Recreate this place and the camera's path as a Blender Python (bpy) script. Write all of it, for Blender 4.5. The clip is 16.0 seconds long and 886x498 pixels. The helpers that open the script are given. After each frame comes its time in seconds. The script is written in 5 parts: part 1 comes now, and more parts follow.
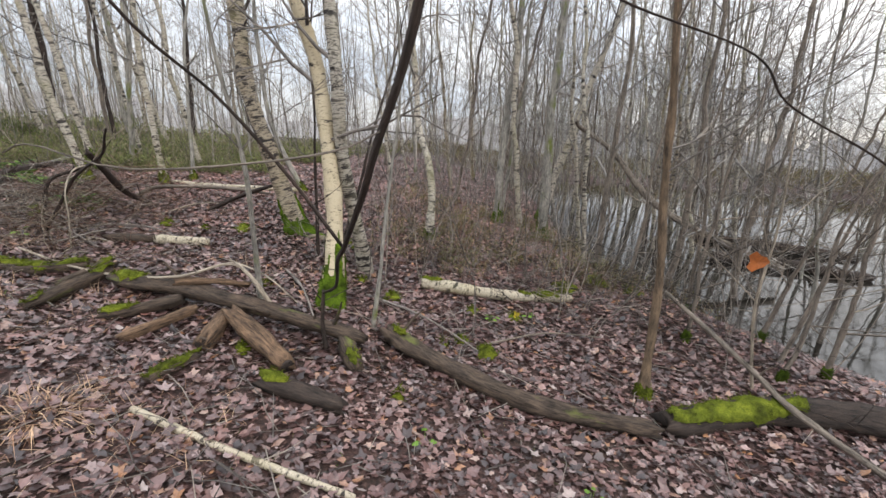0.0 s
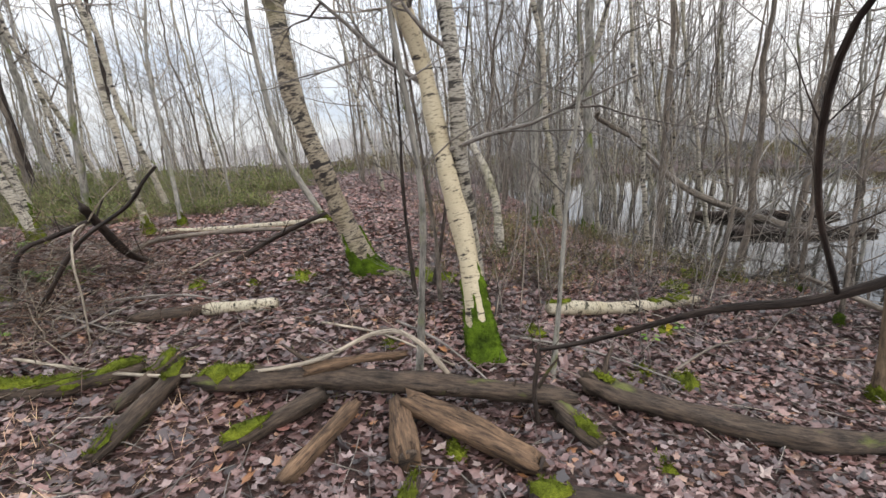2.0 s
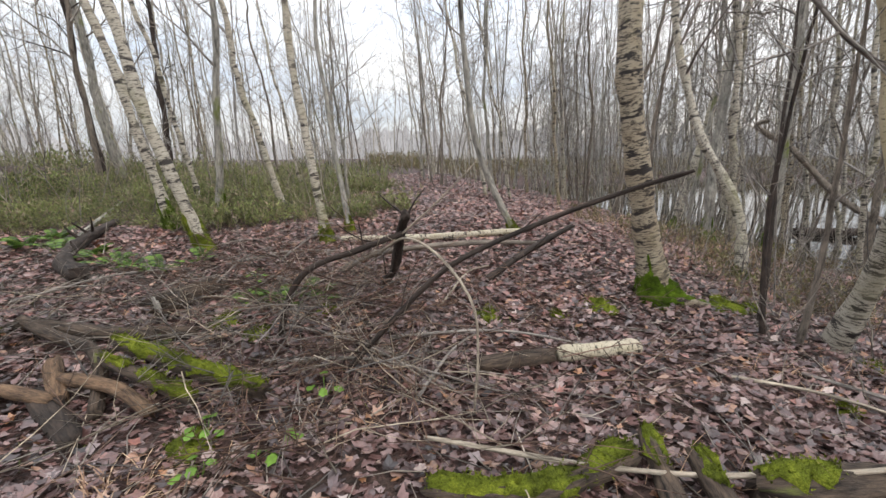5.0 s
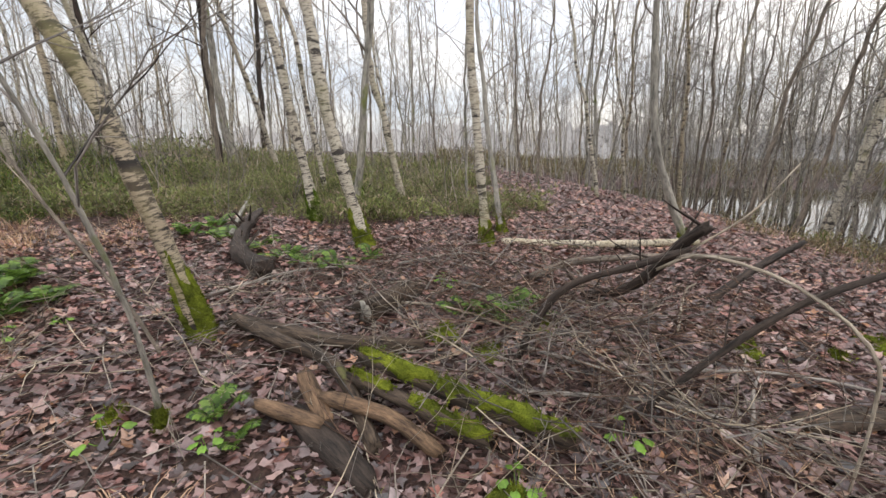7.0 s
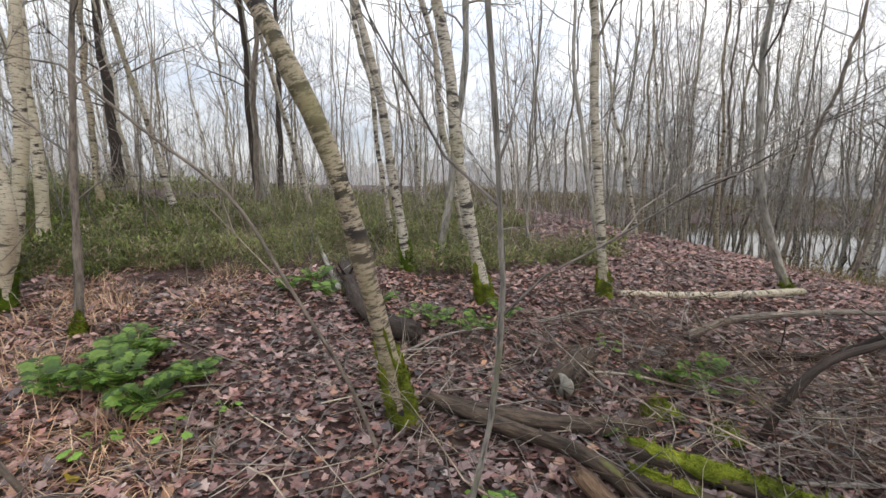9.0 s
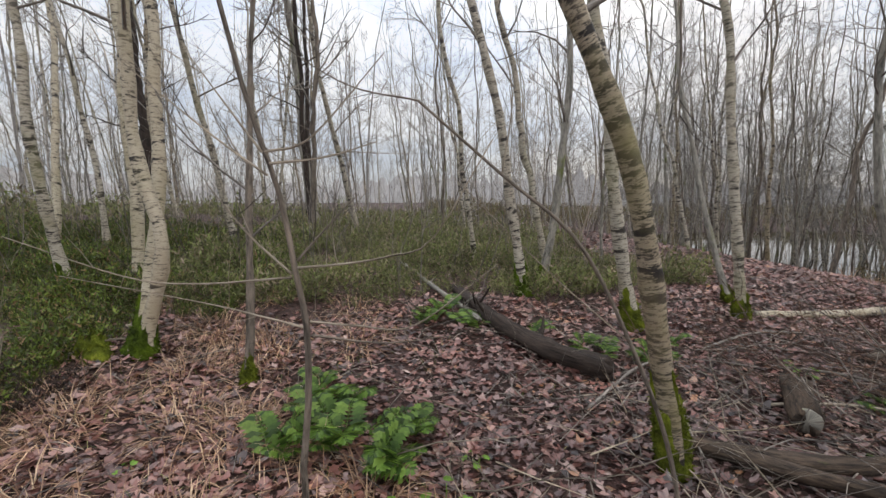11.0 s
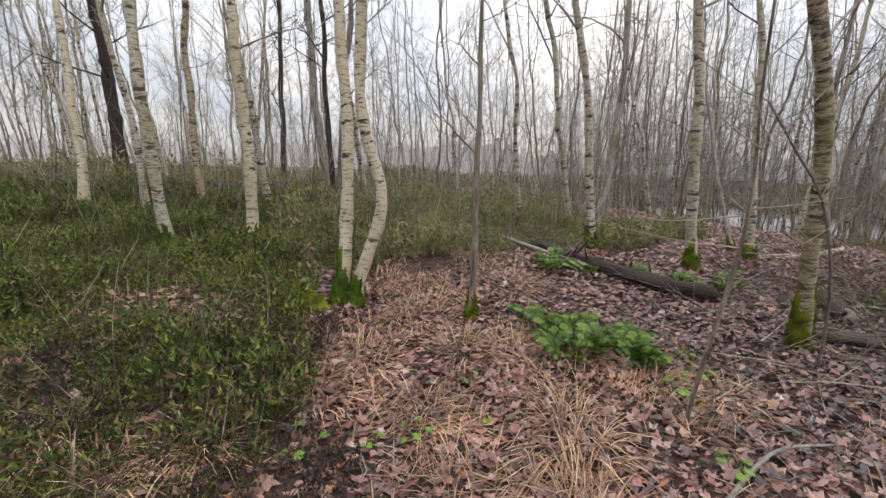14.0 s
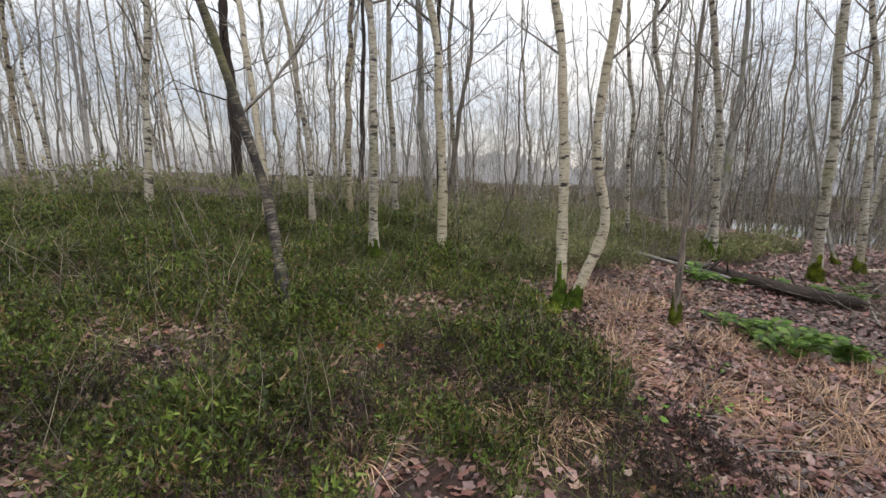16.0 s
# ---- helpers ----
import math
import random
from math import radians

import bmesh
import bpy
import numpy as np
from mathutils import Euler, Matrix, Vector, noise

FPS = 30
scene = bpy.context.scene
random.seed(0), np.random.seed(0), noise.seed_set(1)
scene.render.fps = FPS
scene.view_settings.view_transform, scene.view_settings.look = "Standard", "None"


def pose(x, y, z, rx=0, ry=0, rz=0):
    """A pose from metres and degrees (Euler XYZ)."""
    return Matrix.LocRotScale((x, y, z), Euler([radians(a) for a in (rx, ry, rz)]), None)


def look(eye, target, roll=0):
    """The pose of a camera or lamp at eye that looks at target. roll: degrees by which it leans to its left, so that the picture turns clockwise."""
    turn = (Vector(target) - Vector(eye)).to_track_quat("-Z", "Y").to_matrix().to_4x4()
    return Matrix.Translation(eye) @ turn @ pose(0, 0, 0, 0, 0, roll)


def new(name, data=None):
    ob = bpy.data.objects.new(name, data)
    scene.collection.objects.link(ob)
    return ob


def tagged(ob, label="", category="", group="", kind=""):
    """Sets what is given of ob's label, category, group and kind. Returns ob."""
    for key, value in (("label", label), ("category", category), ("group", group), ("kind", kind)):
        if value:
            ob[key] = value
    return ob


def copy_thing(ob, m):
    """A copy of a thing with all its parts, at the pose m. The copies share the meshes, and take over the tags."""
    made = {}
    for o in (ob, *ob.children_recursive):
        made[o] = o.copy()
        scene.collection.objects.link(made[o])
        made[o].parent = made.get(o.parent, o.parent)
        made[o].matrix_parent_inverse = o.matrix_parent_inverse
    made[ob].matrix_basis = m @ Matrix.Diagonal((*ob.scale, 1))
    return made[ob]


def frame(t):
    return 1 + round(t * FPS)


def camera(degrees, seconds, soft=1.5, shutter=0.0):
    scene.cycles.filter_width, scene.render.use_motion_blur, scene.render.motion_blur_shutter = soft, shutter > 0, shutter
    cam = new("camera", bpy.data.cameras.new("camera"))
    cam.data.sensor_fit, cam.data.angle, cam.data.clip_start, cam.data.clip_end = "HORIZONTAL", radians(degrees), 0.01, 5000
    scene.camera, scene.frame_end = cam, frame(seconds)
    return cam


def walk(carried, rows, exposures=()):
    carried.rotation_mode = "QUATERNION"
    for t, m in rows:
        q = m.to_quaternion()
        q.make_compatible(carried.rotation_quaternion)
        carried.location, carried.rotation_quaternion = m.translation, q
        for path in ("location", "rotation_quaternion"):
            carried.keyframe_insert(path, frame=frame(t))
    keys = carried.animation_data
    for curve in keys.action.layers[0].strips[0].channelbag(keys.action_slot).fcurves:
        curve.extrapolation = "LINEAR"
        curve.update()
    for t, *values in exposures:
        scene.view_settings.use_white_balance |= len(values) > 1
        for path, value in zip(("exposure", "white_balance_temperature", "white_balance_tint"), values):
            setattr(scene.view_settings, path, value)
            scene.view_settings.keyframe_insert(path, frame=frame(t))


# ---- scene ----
cam = camera(97.0, 16.0)
PATH = [
    (0, (0.078, 0.318, 1.532), (-0.054, 2.243, 1.007), 3.3),
    (0.5, (-0.446, 0.564, 1.459), (-0.499, 2.497, 0.95), 1.9),
    (1, (-0.925, 0.715, 1.431), (-0.884, 2.652, 0.937), -0.0),
    (1.5, (-1.271, 0.84, 1.498), (-1.16, 2.772, 0.994), -1.9),
    (2, (-1.646, 1.069, 1.482), (-1.482, 3.004, 1.004), -2.9),
    (2.5, (-2.006, 1.25, 1.491), (-1.796, 3.179, 1.009), -3.4),
    (3, (-2.431, 1.432, 1.517), (-2.189, 3.356, 1.028), -3.0),
    (3.5, (-2.88, 1.664, 1.476), (-2.626, 3.586, 0.984), -2.5),
    (4, (-3.329, 1.866, 1.489), (-3.075, 3.785, 0.988), -1.4),
    (4.5, (-3.87, 1.993, 1.527), (-3.616, 3.914, 1.032), -0.4),
    (5, (-4.344, 2.11, 1.56), (-4.103, 4.038, 1.088), -0.6),
    (7.5, (-5.882, 2.699, 1.551), (-5.88, 4.636, 1.054), 1.2),
    (8, (-6.192, 2.773, 1.571), (-6.143, 4.717, 1.102), 1.6),
    (8.5, (-6.553, 2.861, 1.627), (-6.459, 4.814, 1.205), 1.6),
    (9, (-6.994, 2.873, 1.701), (-6.858, 4.84, 1.366), 1.3),
    (9.5, (-7.42, 2.867, 1.838), (-7.255, 4.845, 1.589), 0.6),
    (12, (-9.036, 3.292, 1.743), (-8.764, 5.251, 1.451), -0.6),
    (12.5, (-9.405, 3.281, 1.764), (-9.03, 5.213, 1.408), -0.3),
    (13, (-9.797, 3.251, 1.737), (-9.312, 5.151, 1.345), 0.3),
    (13.5, (-10.212, 3.153, 1.756), (-9.634, 5.022, 1.34), 0.9),
    (14, (-10.638, 3.032, 1.734), (-10.01, 4.885, 1.319), 1.5),
    (14.5, (-11.104, 3.019, 1.685), (-10.433, 4.86, 1.282), 2.2),
    (15, (-11.526, 2.987, 1.716), (-10.846, 4.827, 1.328), 2.5),
    (15.5, (-12.049, 2.957, 1.804), (-11.386, 4.806, 1.429), 2.3),
    (16, (-12.674, 3.048, 1.863), (-12.078, 4.92, 1.488), 1.8),
]
EXPOSURES = [(0, 0.32, 6700, 11), (5, 0.34, 6750, 11), (7.3, 0.34, 6950, 12), (8.5, 0.29, 6850, 12), (9.1, 0.12, 6700, 11), (9.5, -0.09, 6650, 11), (11.8, -0.17, 6850, 12), (12.5, -0.04, 6950, 12), (13.5, 0.09, 6950, 12), (15, 0.14, 6850, 12), (16, 0.0, 6750, 11)]
walk(cam, [(t, look(eye, target, roll)) for t, eye, target, roll in PATH], EXPOSURES)

# ---- light ----
world = bpy.data.worlds.new("sky")
scene.world = world
world.use_nodes = True
wn, wl = world.node_tree.nodes, world.node_tree.links
wn.clear()
w_out = wn.new("ShaderNodeOutputWorld")
w_bg = wn.new("ShaderNodeBackground")
w_sky = wn.new("ShaderNodeTexSky")
w_sky.sky_type, w_sky.sun_disc = "NISHITA", False
w_sky.sun_elevation, w_sky.sun_rotation = radians(28), radians(40)
w_gain = wn.new("ShaderNodeVectorMath")
w_gain.operation = "SCALE"
w_gain.inputs["Scale"].default_value = 0.10
wl.new(w_sky.outputs[0], w_gain.inputs[0])
w_co = wn.new("ShaderNodeTexCoord")
w_map = wn.new("ShaderNodeMapping")
w_map.inputs["Scale"].default_value = (1.0, 1.0, 2.6)
wl.new(w_co.outputs["Generated"], w_map.inputs["Vector"])
w_noise = wn.new("ShaderNodeTexNoise")
w_noise.inputs["Scale"].default_value, w_noise.inputs["Detail"].default_value = 3.2, 6
wl.new(w_map.outputs[0], w_noise.inputs["Vector"])
w_ramp = wn.new("ShaderNodeValToRGB")
w_ramp.color_ramp.elements[0].position, w_ramp.color_ramp.elements[0].color = 0.36, (0.62, 0.70, 0.82, 1)
w_ramp.color_ramp.elements[1].position, w_ramp.color_ramp.elements[1].color = 0.62, (0.89, 0.92, 0.96, 1)
wl.new(w_noise.outputs["Fac"], w_ramp.inputs[0])
w_sep = wn.new("ShaderNodeSeparateXYZ")
wl.new(w_co.outputs["Generated"], w_sep.inputs[0])
w_grad = wn.new("ShaderNodeMapRange")          # an overcast sky is brightest overhead
w_grad.inputs[1].default_value, w_grad.inputs[2].default_value = 0.0, 1.0
w_grad.inputs[3].default_value, w_grad.inputs[4].default_value = 0.74, 2.9
wl.new(w_sep.outputs["Z"], w_grad.inputs[0])
w_cloud = wn.new("ShaderNodeVectorMath")
w_cloud.operation = "SCALE"
wl.new(w_ramp.outputs[0], w_cloud.inputs[0])
wl.new(w_grad.outputs[0], w_cloud.inputs["Scale"])
w_mix = wn.new("ShaderNodeMixRGB")
w_mix.inputs[0].default_value = 0.88
wl.new(w_gain.outputs[0], w_mix.inputs[1])
wl.new(w_cloud.outputs[0], w_mix.inputs[2])
wl.new(w_mix.outputs[0], w_bg.inputs[0])
w_bg.inputs[1].default_value = 1.0
wl.new(w_bg.outputs[0], w_out.inputs[0])

sun = new("sun", bpy.data.lights.new("sun", "SUN"))
sun.data.energy, sun.data.angle, sun.data.color = 0.8, radians(25), (1.0, 0.96, 0.9)
sun.matrix_world = look((8, -10, 12), (0, 0, 0))


# ---- materials ----
def material(name, rough=0.8):
    m = bpy.data.materials.new(name)
    m.use_nodes = True
    n, l = m.node_tree.nodes, m.node_tree.links
    b = n["Principled BSDF"]
    b.inputs["Roughness"].default_value = rough
    b.inputs["Specular IOR Level"].default_value = 0.35
    return m, n, l, b


def noise_node(n, l, vec, scale, detail=4, rough=0.6):
    t = n.new("ShaderNodeTexNoise")
    t.inputs["Scale"].default_value, t.inputs["Detail"].default_value, t.inputs["Roughness"].default_value = scale, detail, rough
    if vec is not None:
        l.new(vec, t.inputs["Vector"])
    return t.outputs["Fac"]


def stretched(n, l, source, scale):
    co = n.new("ShaderNodeTexCoord")
    mp = n.new("ShaderNodeMapping")
    mp.inputs["Scale"].default_value = scale
    l.new(co.outputs[source], mp.inputs["Vector"])
    return mp.outputs[0]


def ramp(n, l, fac, stops):
    r = n.new("ShaderNodeValToRGB")
    e = r.color_ramp.elements
    while len(e) < len(stops):
        e.new(0.5)
    for k, (p, c) in zip(e, stops):
        k.position, k.color = p, (*c, 1)
    l.new(fac, r.inputs[0])
    return r.outputs[0]


def mixed(n, l, fac, a, b, how="MIX"):
    m = n.new("ShaderNodeMixRGB")
    m.blend_type = how
    for i, v in enumerate((fac, a, b)):
        if isinstance(v, (float, int)):
            m.inputs[i].default_value = v
        elif isinstance(v, tuple):
            m.inputs[i].default_value = (*v, 1)
        else:
            l.new(v, m.inputs[i])
    return m.outputs[0]


def bumped(n, l, b, height, strength=0.5, distance=0.01):
    k = n.new("ShaderNodeBump")
    k.inputs["Strength"].default_value, k.inputs["Distance"].default_value = strength, distance
    l.new(height, k.inputs["Height"])
    l.new(k.outputs[0], b.inputs["Normal"])


def bark_birch(name, pale, warm, dark, amount, green=0.15):
    """White bark with dark level slashes, broken black scars and a film of algae. UV: metres round and along."""
    m, n, l, b = material(name, 0.62)
    slash = noise_node(n, l, stretched(n, l, "UV", (21, 58, 1)), 1.0, 6, 0.78)
    scar = noise_node(n, l, stretched(n, l, "UV", (7, 15, 1)), 1.0, 5, 0.7)
    patch = noise_node(n, l, stretched(n, l, "UV", (4, 2.2, 1)), 1.0, 3, 0.6)
    tone = noise_node(n, l, stretched(n, l, "UV", (3, 4, 1)), 1.0, 4)
    fine = noise_node(n, l, stretched(n, l, "UV", (60, 160, 1)), 1.0, 2)
    c = mixed(n, l, tone, pale, warm)
    c = mixed(n, l, 0.25, c, ramp(n, l, fine, [(0.3, (0.25, 0.22, 0.18)), (0.7, (1, 1, 1))]), "MULTIPLY")
    c = mixed(n, l, ramp(n, l, slash, [(0.63 - amount * 0.4, (0, 0, 0)), (0.69 - amount * 0.4, (0.9, 0.9, 0.9))]), c, dark)
    c = mixed(n, l, ramp(n, l, scar, [(0.655 - amount * 0.4, (0, 0, 0)), (0.69 - amount * 0.4, (1, 1, 1))]), c, dark)
    c = mixed(n, l, ramp(n, l, patch, [(0.5, (0, 0, 0)), (0.75, (0.6, 0.6, 0.6))]), c, warm)
    alg = noise_node(n, l, stretched(n, l, "UV", (2.2, 1.1, 1)), 1.0, 5, 0.7)
    c = mixed(n, l, mixed(n, l, 1.0, ramp(n, l, alg, [(0.5, (0, 0, 0)), (0.75, (1, 1, 1))]), (green * 4, green * 4, green * 4), "MULTIPLY"), c, (0.20, 0.20, 0.06))
    l.new(c, b.inputs["Base Color"])
    bumped(n, l, b, slash, 0.7, 0.012)
    return m


def bark_plain(name, a, c2, moss=0.0):
    m, n, l, b = material(name, 0.85)
    ridg = noise_node(n, l, stretched(n, l, "UV", (55, 9, 1)), 1.0, 4, 0.7)
    tone = noise_node(n, l, stretched(n, l, "UV", (4, 2.5, 1)), 1.0, 4)
    crack = noise_node(n, l, stretched(n, l, "UV", (26, 3.5, 1)), 1.0, 5, 0.75)
    c = mixed(n, l, ramp(n, l, ridg, [(0.32, (0, 0, 0)), (0.66, (1, 1, 1))]), a, c2)
    c = mixed(n, l, 0.8, c, ramp(n, l, crack, [(0.36, (0.12, 0.11, 0.10)), (0.47, (0.9, 0.9, 0.9)), (0.7, (1.25, 1.2, 1.15))]), "MULTIPLY")
    c = mixed(n, l, 0.6, c, ramp(n, l, tone, [(0.3, (0.35, 0.35, 0.33)), (0.75, (1.2, 1.15, 1.1))]), "MULTIPLY")
    each = n.new("ShaderNodeNewGeometry").outputs["Random Per Island"]
    c = mixed(n, l, 1.0, c, ramp(n, l, each, [(0.0, (0.42, 0.41, 0.42)), (0.55, (1.0, 1.0, 1.0)), (1.0, (1.7, 1.66, 1.55))]), "MULTIPLY")
    if moss:
        g = noise_node(n, l, stretched(n, l, "UV", (5, 2, 1)), 1.0, 5)
        c = mixed(n, l, ramp(n, l, g, [(0.62 - moss * 0.3, (0, 0, 0)), (0.74 - moss * 0.2, (1, 1, 1))]), c, (0.13, 0.15, 0.03))
    l.new(c, b.inputs["Base Color"])
    bumped(n, l, b, crack, 0.9, 0.02)
    return m


def islands(name, stops, rough=0.6, vein=0.0, sheen=0.35, thin=0.0):
    """Every leaf or blade of a joined heap takes its own colour."""
    m, n, l, b = material(name, rough)
    b.inputs["Specular IOR Level"].default_value = sheen
    g = n.new("ShaderNodeNewGeometry")
    c = ramp(n, l, g.outputs["Random Per Island"], stops)
    t = noise_node(n, l, stretched(n, l, "Object", (1, 1, 1)), 60, 3)
    c = mixed(n, l, 0.5, c, ramp(n, l, t, [(0.3, (0.5, 0.5, 0.5)), (0.7, (1.35, 1.35, 1.35))]), "MULTIPLY")
    w = noise_node(n, l, stretched(n, l, "Object", (1, 1, 1)), 1.6, 5, 0.65)
    c = mixed(n, l, 0.75, c, ramp(n, l, w, [(0.34, (0.5, 0.47, 0.45)), (0.5, (1.0, 1.0, 1.0)), (0.66, (1.5, 1.45, 1.35))]), "MULTIPLY")
    l.new(c, b.inputs["Base Color"])
    if thin:
        out = n["Material Output"]
        tr = n.new("ShaderNodeBsdfTranslucent")
        l.new(c, tr.inputs[0])
        mx = n.new("ShaderNodeMixShader")
        mx.inputs[0].default_value = thin
        l.new(b.outputs[0], mx.inputs[1])
        l.new(tr.outputs[0], mx.inputs[2])
        l.new(mx.outputs[0], out.inputs["Surface"])
    return m


BIRCH = bark_birch("birch_bark_pale", (0.62, 0.56, 0.44), (0.42, 0.34, 0.23), (0.03, 0.024, 0.02), 0.245, 0.10)
BIRCH_CREAM = bark_birch("birch_bark_cream", (0.68, 0.59, 0.42), (0.50, 0.40, 0.25), (0.035, 0.026, 0.02), 0.18, 0.05)
BIRCH_ROUGH = bark_birch("birch_bark_scarred", (0.54, 0.48, 0.36), (0.30, 0.22, 0.14), (0.026, 0.02, 0.017), 0.315, 0.14)
BIRCH_SCARRED = bark_birch("birch_bark_torn", (0.60, 0.56, 0.48), (0.36, 0.31, 0.24), (0.02, 0.016, 0.014), 0.315, 0.10)
BIRCH_DARK = bark_birch("birch_bark_dark", (0.34, 0.29, 0.22), (0.12, 0.09, 0.065), (0.018, 0.014, 0.012), 0.47, 0.2)
BIRCH_MOTTLED = bark_birch("birch_bark_mottled", (0.52, 0.45, 0.33), (0.26, 0.19, 0.125), (0.02, 0.016, 0.013), 0.33, 0.15)
BIRCH_FAR = bark_birch("birch_bark_grey", (0.58, 0.54, 0.45), (0.40, 0.34, 0.26), (0.04, 0.033, 0.028), 0.29, 0.14)
BARK_GREY = bark_plain("bark_grey", (0.17, 0.162, 0.145), (0.42, 0.40, 0.355), 0.2)
BARK_BROWN = bark_plain("bark_brown", (0.10, 0.085, 0.072), (0.28, 0.235, 0.195))
BARK_RUST = bark_plain("bark_rust", (0.08, 0.058, 0.040), (0.22, 0.155, 0.10))
BARK_DARK = bark_plain("bark_dark", (0.018, 0.014, 0.012), (0.07, 0.05, 0.04))
TWIG = bark_plain("twig_bark", (0.15, 0.132, 0.12), (0.38, 0.345, 0.315))
TWIG_RED = bark_plain("twig_red_brown", (0.085, 0.052, 0.040), (0.25, 0.16, 0.12))
TWIG_WOOD = bark_plain("wood_twigs", (0.19, 0.18, 0.172), (0.47, 0.45, 0.43))
TWIG_PALE = bark_plain("twig_pale", (0.22, 0.18, 0.14), (0.48, 0.42, 0.34))
# distant twigs: bark colour lightened to stand in for haze
TWIG_HAZED = bark_plain("far_twigs_hazed", (0.30, 0.285, 0.275), (0.58, 0.55, 0.53))
DEADWOOD = bark_plain("dead_wood", (0.018, 0.013, 0.010), (0.125, 0.090, 0.066), 0.03)
BAREWOOD = bark_plain("bare_wood", (0.034, 0.021, 0.015), (0.235, 0.148, 0.09))


def moss_material(name, a, c2, c3):
    m, n, l, b = material(name, 0.95)
    b.inputs["Specular IOR Level"].default_value = 0.1
    big = noise_node(n, l, stretched(n, l, "Object", (1, 1, 1)), 9, 4)
    fine = noise_node(n, l, stretched(n, l, "Object", (1, 1, 1)), 140, 3, 0.7)
    c = ramp(n, l, big, [(0.3, a), (0.52, c2), (0.75, c3)])
    c = mixed(n, l, 0.75, c, ramp(n, l, fine, [(0.3, (0.3, 0.3, 0.3)), (0.7, (1.4, 1.4, 1.4))]), "MULTIPLY")
    l.new(c, b.inputs["Base Color"])
    bumped(n, l, b, fine, 1.0, 0.012)
    return m


MOSS = moss_material("moss", (0.040, 0.046, 0.010), (0.13, 0.155, 0.018), (0.27, 0.30, 0.034))
MOSS_DEEP = moss_material("moss_deep", (0.03, 0.042, 0.01), (0.085, 0.13, 0.015), (0.17, 0.25, 0.02))
MOSS_FOOT = moss_material("moss_foot", (0.022, 0.036, 0.006), (0.085, 0.135, 0.012), (0.17, 0.26, 0.02))
LITTER = islands("fallen_leaves", [(0.0, (0.018, 0.011, 0.011)), (0.22, (0.062, 0.034, 0.031)), (0.42, (0.130, 0.068, 0.060)), (0.58, (0.200, 0.108, 0.096)), (0.70, (0.095, 0.064, 0.065)),
                                   (0.82, (0.235, 0.140, 0.122)), (0.91, (0.265, 0.200, 0.192)), (0.96, (0.300, 0.135, 0.056)), (1.0, (0.340, 0.280, 0.262))], 0.33, sheen=0.7)
LITTER_DRY = islands("fallen_leaves_russet", [(0.0, (0.026, 0.014, 0.012)), (0.18, (0.095, 0.043, 0.036)), (0.40, (0.200, 0.086, 0.071)), (0.58, (0.300, 0.138, 0.112)), (0.70, (0.155, 0.084, 0.076)),
                                              (0.82, (0.340, 0.180, 0.145)), (0.92, (0.370, 0.250, 0.222)), (0.96, (0.340, 0.150, 0.062)), (1.0, (0.430, 0.320, 0.278))], 0.33, sheen=0.7)
LEAF_GREEN = islands("green_leaves", [(0, (0.030, 0.024, 0.013)), (0.22, (0.036, 0.046, 0.013)), (0.48, (0.074, 0.112, 0.021)), (0.72, (0.138, 0.195, 0.032)), (0.84, (0.20, 0.245, 0.052)), (0.9, (0.17, 0.105, 0.055)), (1, (0.30, 0.20, 0.10))], 0.5, thin=0.25, sheen=0.35)
# olive-brown heath leaves, lightened and greyed to suggest haze further back
HEATH_FAR = islands("olive_leaves_hazed", [(0, (0.10, 0.085, 0.055)), (0.22, (0.12, 0.125, 0.055)), (0.5, (0.185, 0.215, 0.075)), (0.75, (0.27, 0.31, 0.115)), (0.88, (0.23, 0.175, 0.12)), (1, (0.40, 0.32, 0.23))], 0.6, thin=0.3, sheen=0.25)
BANK_LEAF = islands("bank_leaves", [(0, (0.09, 0.065, 0.045)), (0.4, (0.20, 0.145, 0.095)), (0.6, (0.14, 0.135, 0.06)), (0.85, (0.22, 0.22, 0.10)), (1, (0.38, 0.29, 0.19))], 0.65, thin=0.25, sheen=0.25)
SEEDLING = islands("seedling_leaves", [(0, (0.10, 0.19, 0.03)), (0.6, (0.17, 0.31, 0.045)), (1, (0.30, 0.42, 0.06))], 0.5, thin=0.3)
FERN = islands("fern_leaves", [(0, (0.035, 0.070, 0.016)), (0.5, (0.10, 0.185, 0.030)), (1, (0.21, 0.33, 0.06))], 0.5, thin=0.3)
STRAW = islands("dry_grass", [(0, (0.22, 0.12, 0.08)), (0.5, (0.46, 0.29, 0.185)), (1, (0.68, 0.50, 0.33))], 0.6, thin=0.2)
GRASS = islands("green_grass", [(0, (0.06, 0.09, 0.02)), (0.5, (0.13, 0.18, 0.035)), (0.85, (0.22, 0.26, 0.06)), (1, (0.44, 0.38, 0.18))], 0.5, thin=0.3)
DEAD_HEATHER = islands("dead_heather", [(0, (0.012, 0.009, 0.008)), (0.6, (0.045, 0.030, 0.024)), (1, (0.11, 0.07, 0.05))], 0.8)
YELLOW = islands("yellow_leaf", [(0, (0.48, 0.40, 0.03)), (1, (0.60, 0.46, 0.05))], 0.5, thin=0.3)
RUST = islands("rust_leaf", [(0, (0.26, 0.075, 0.02)), (1, (0.40, 0.12, 0.03))], 0.5, thin=0.2)

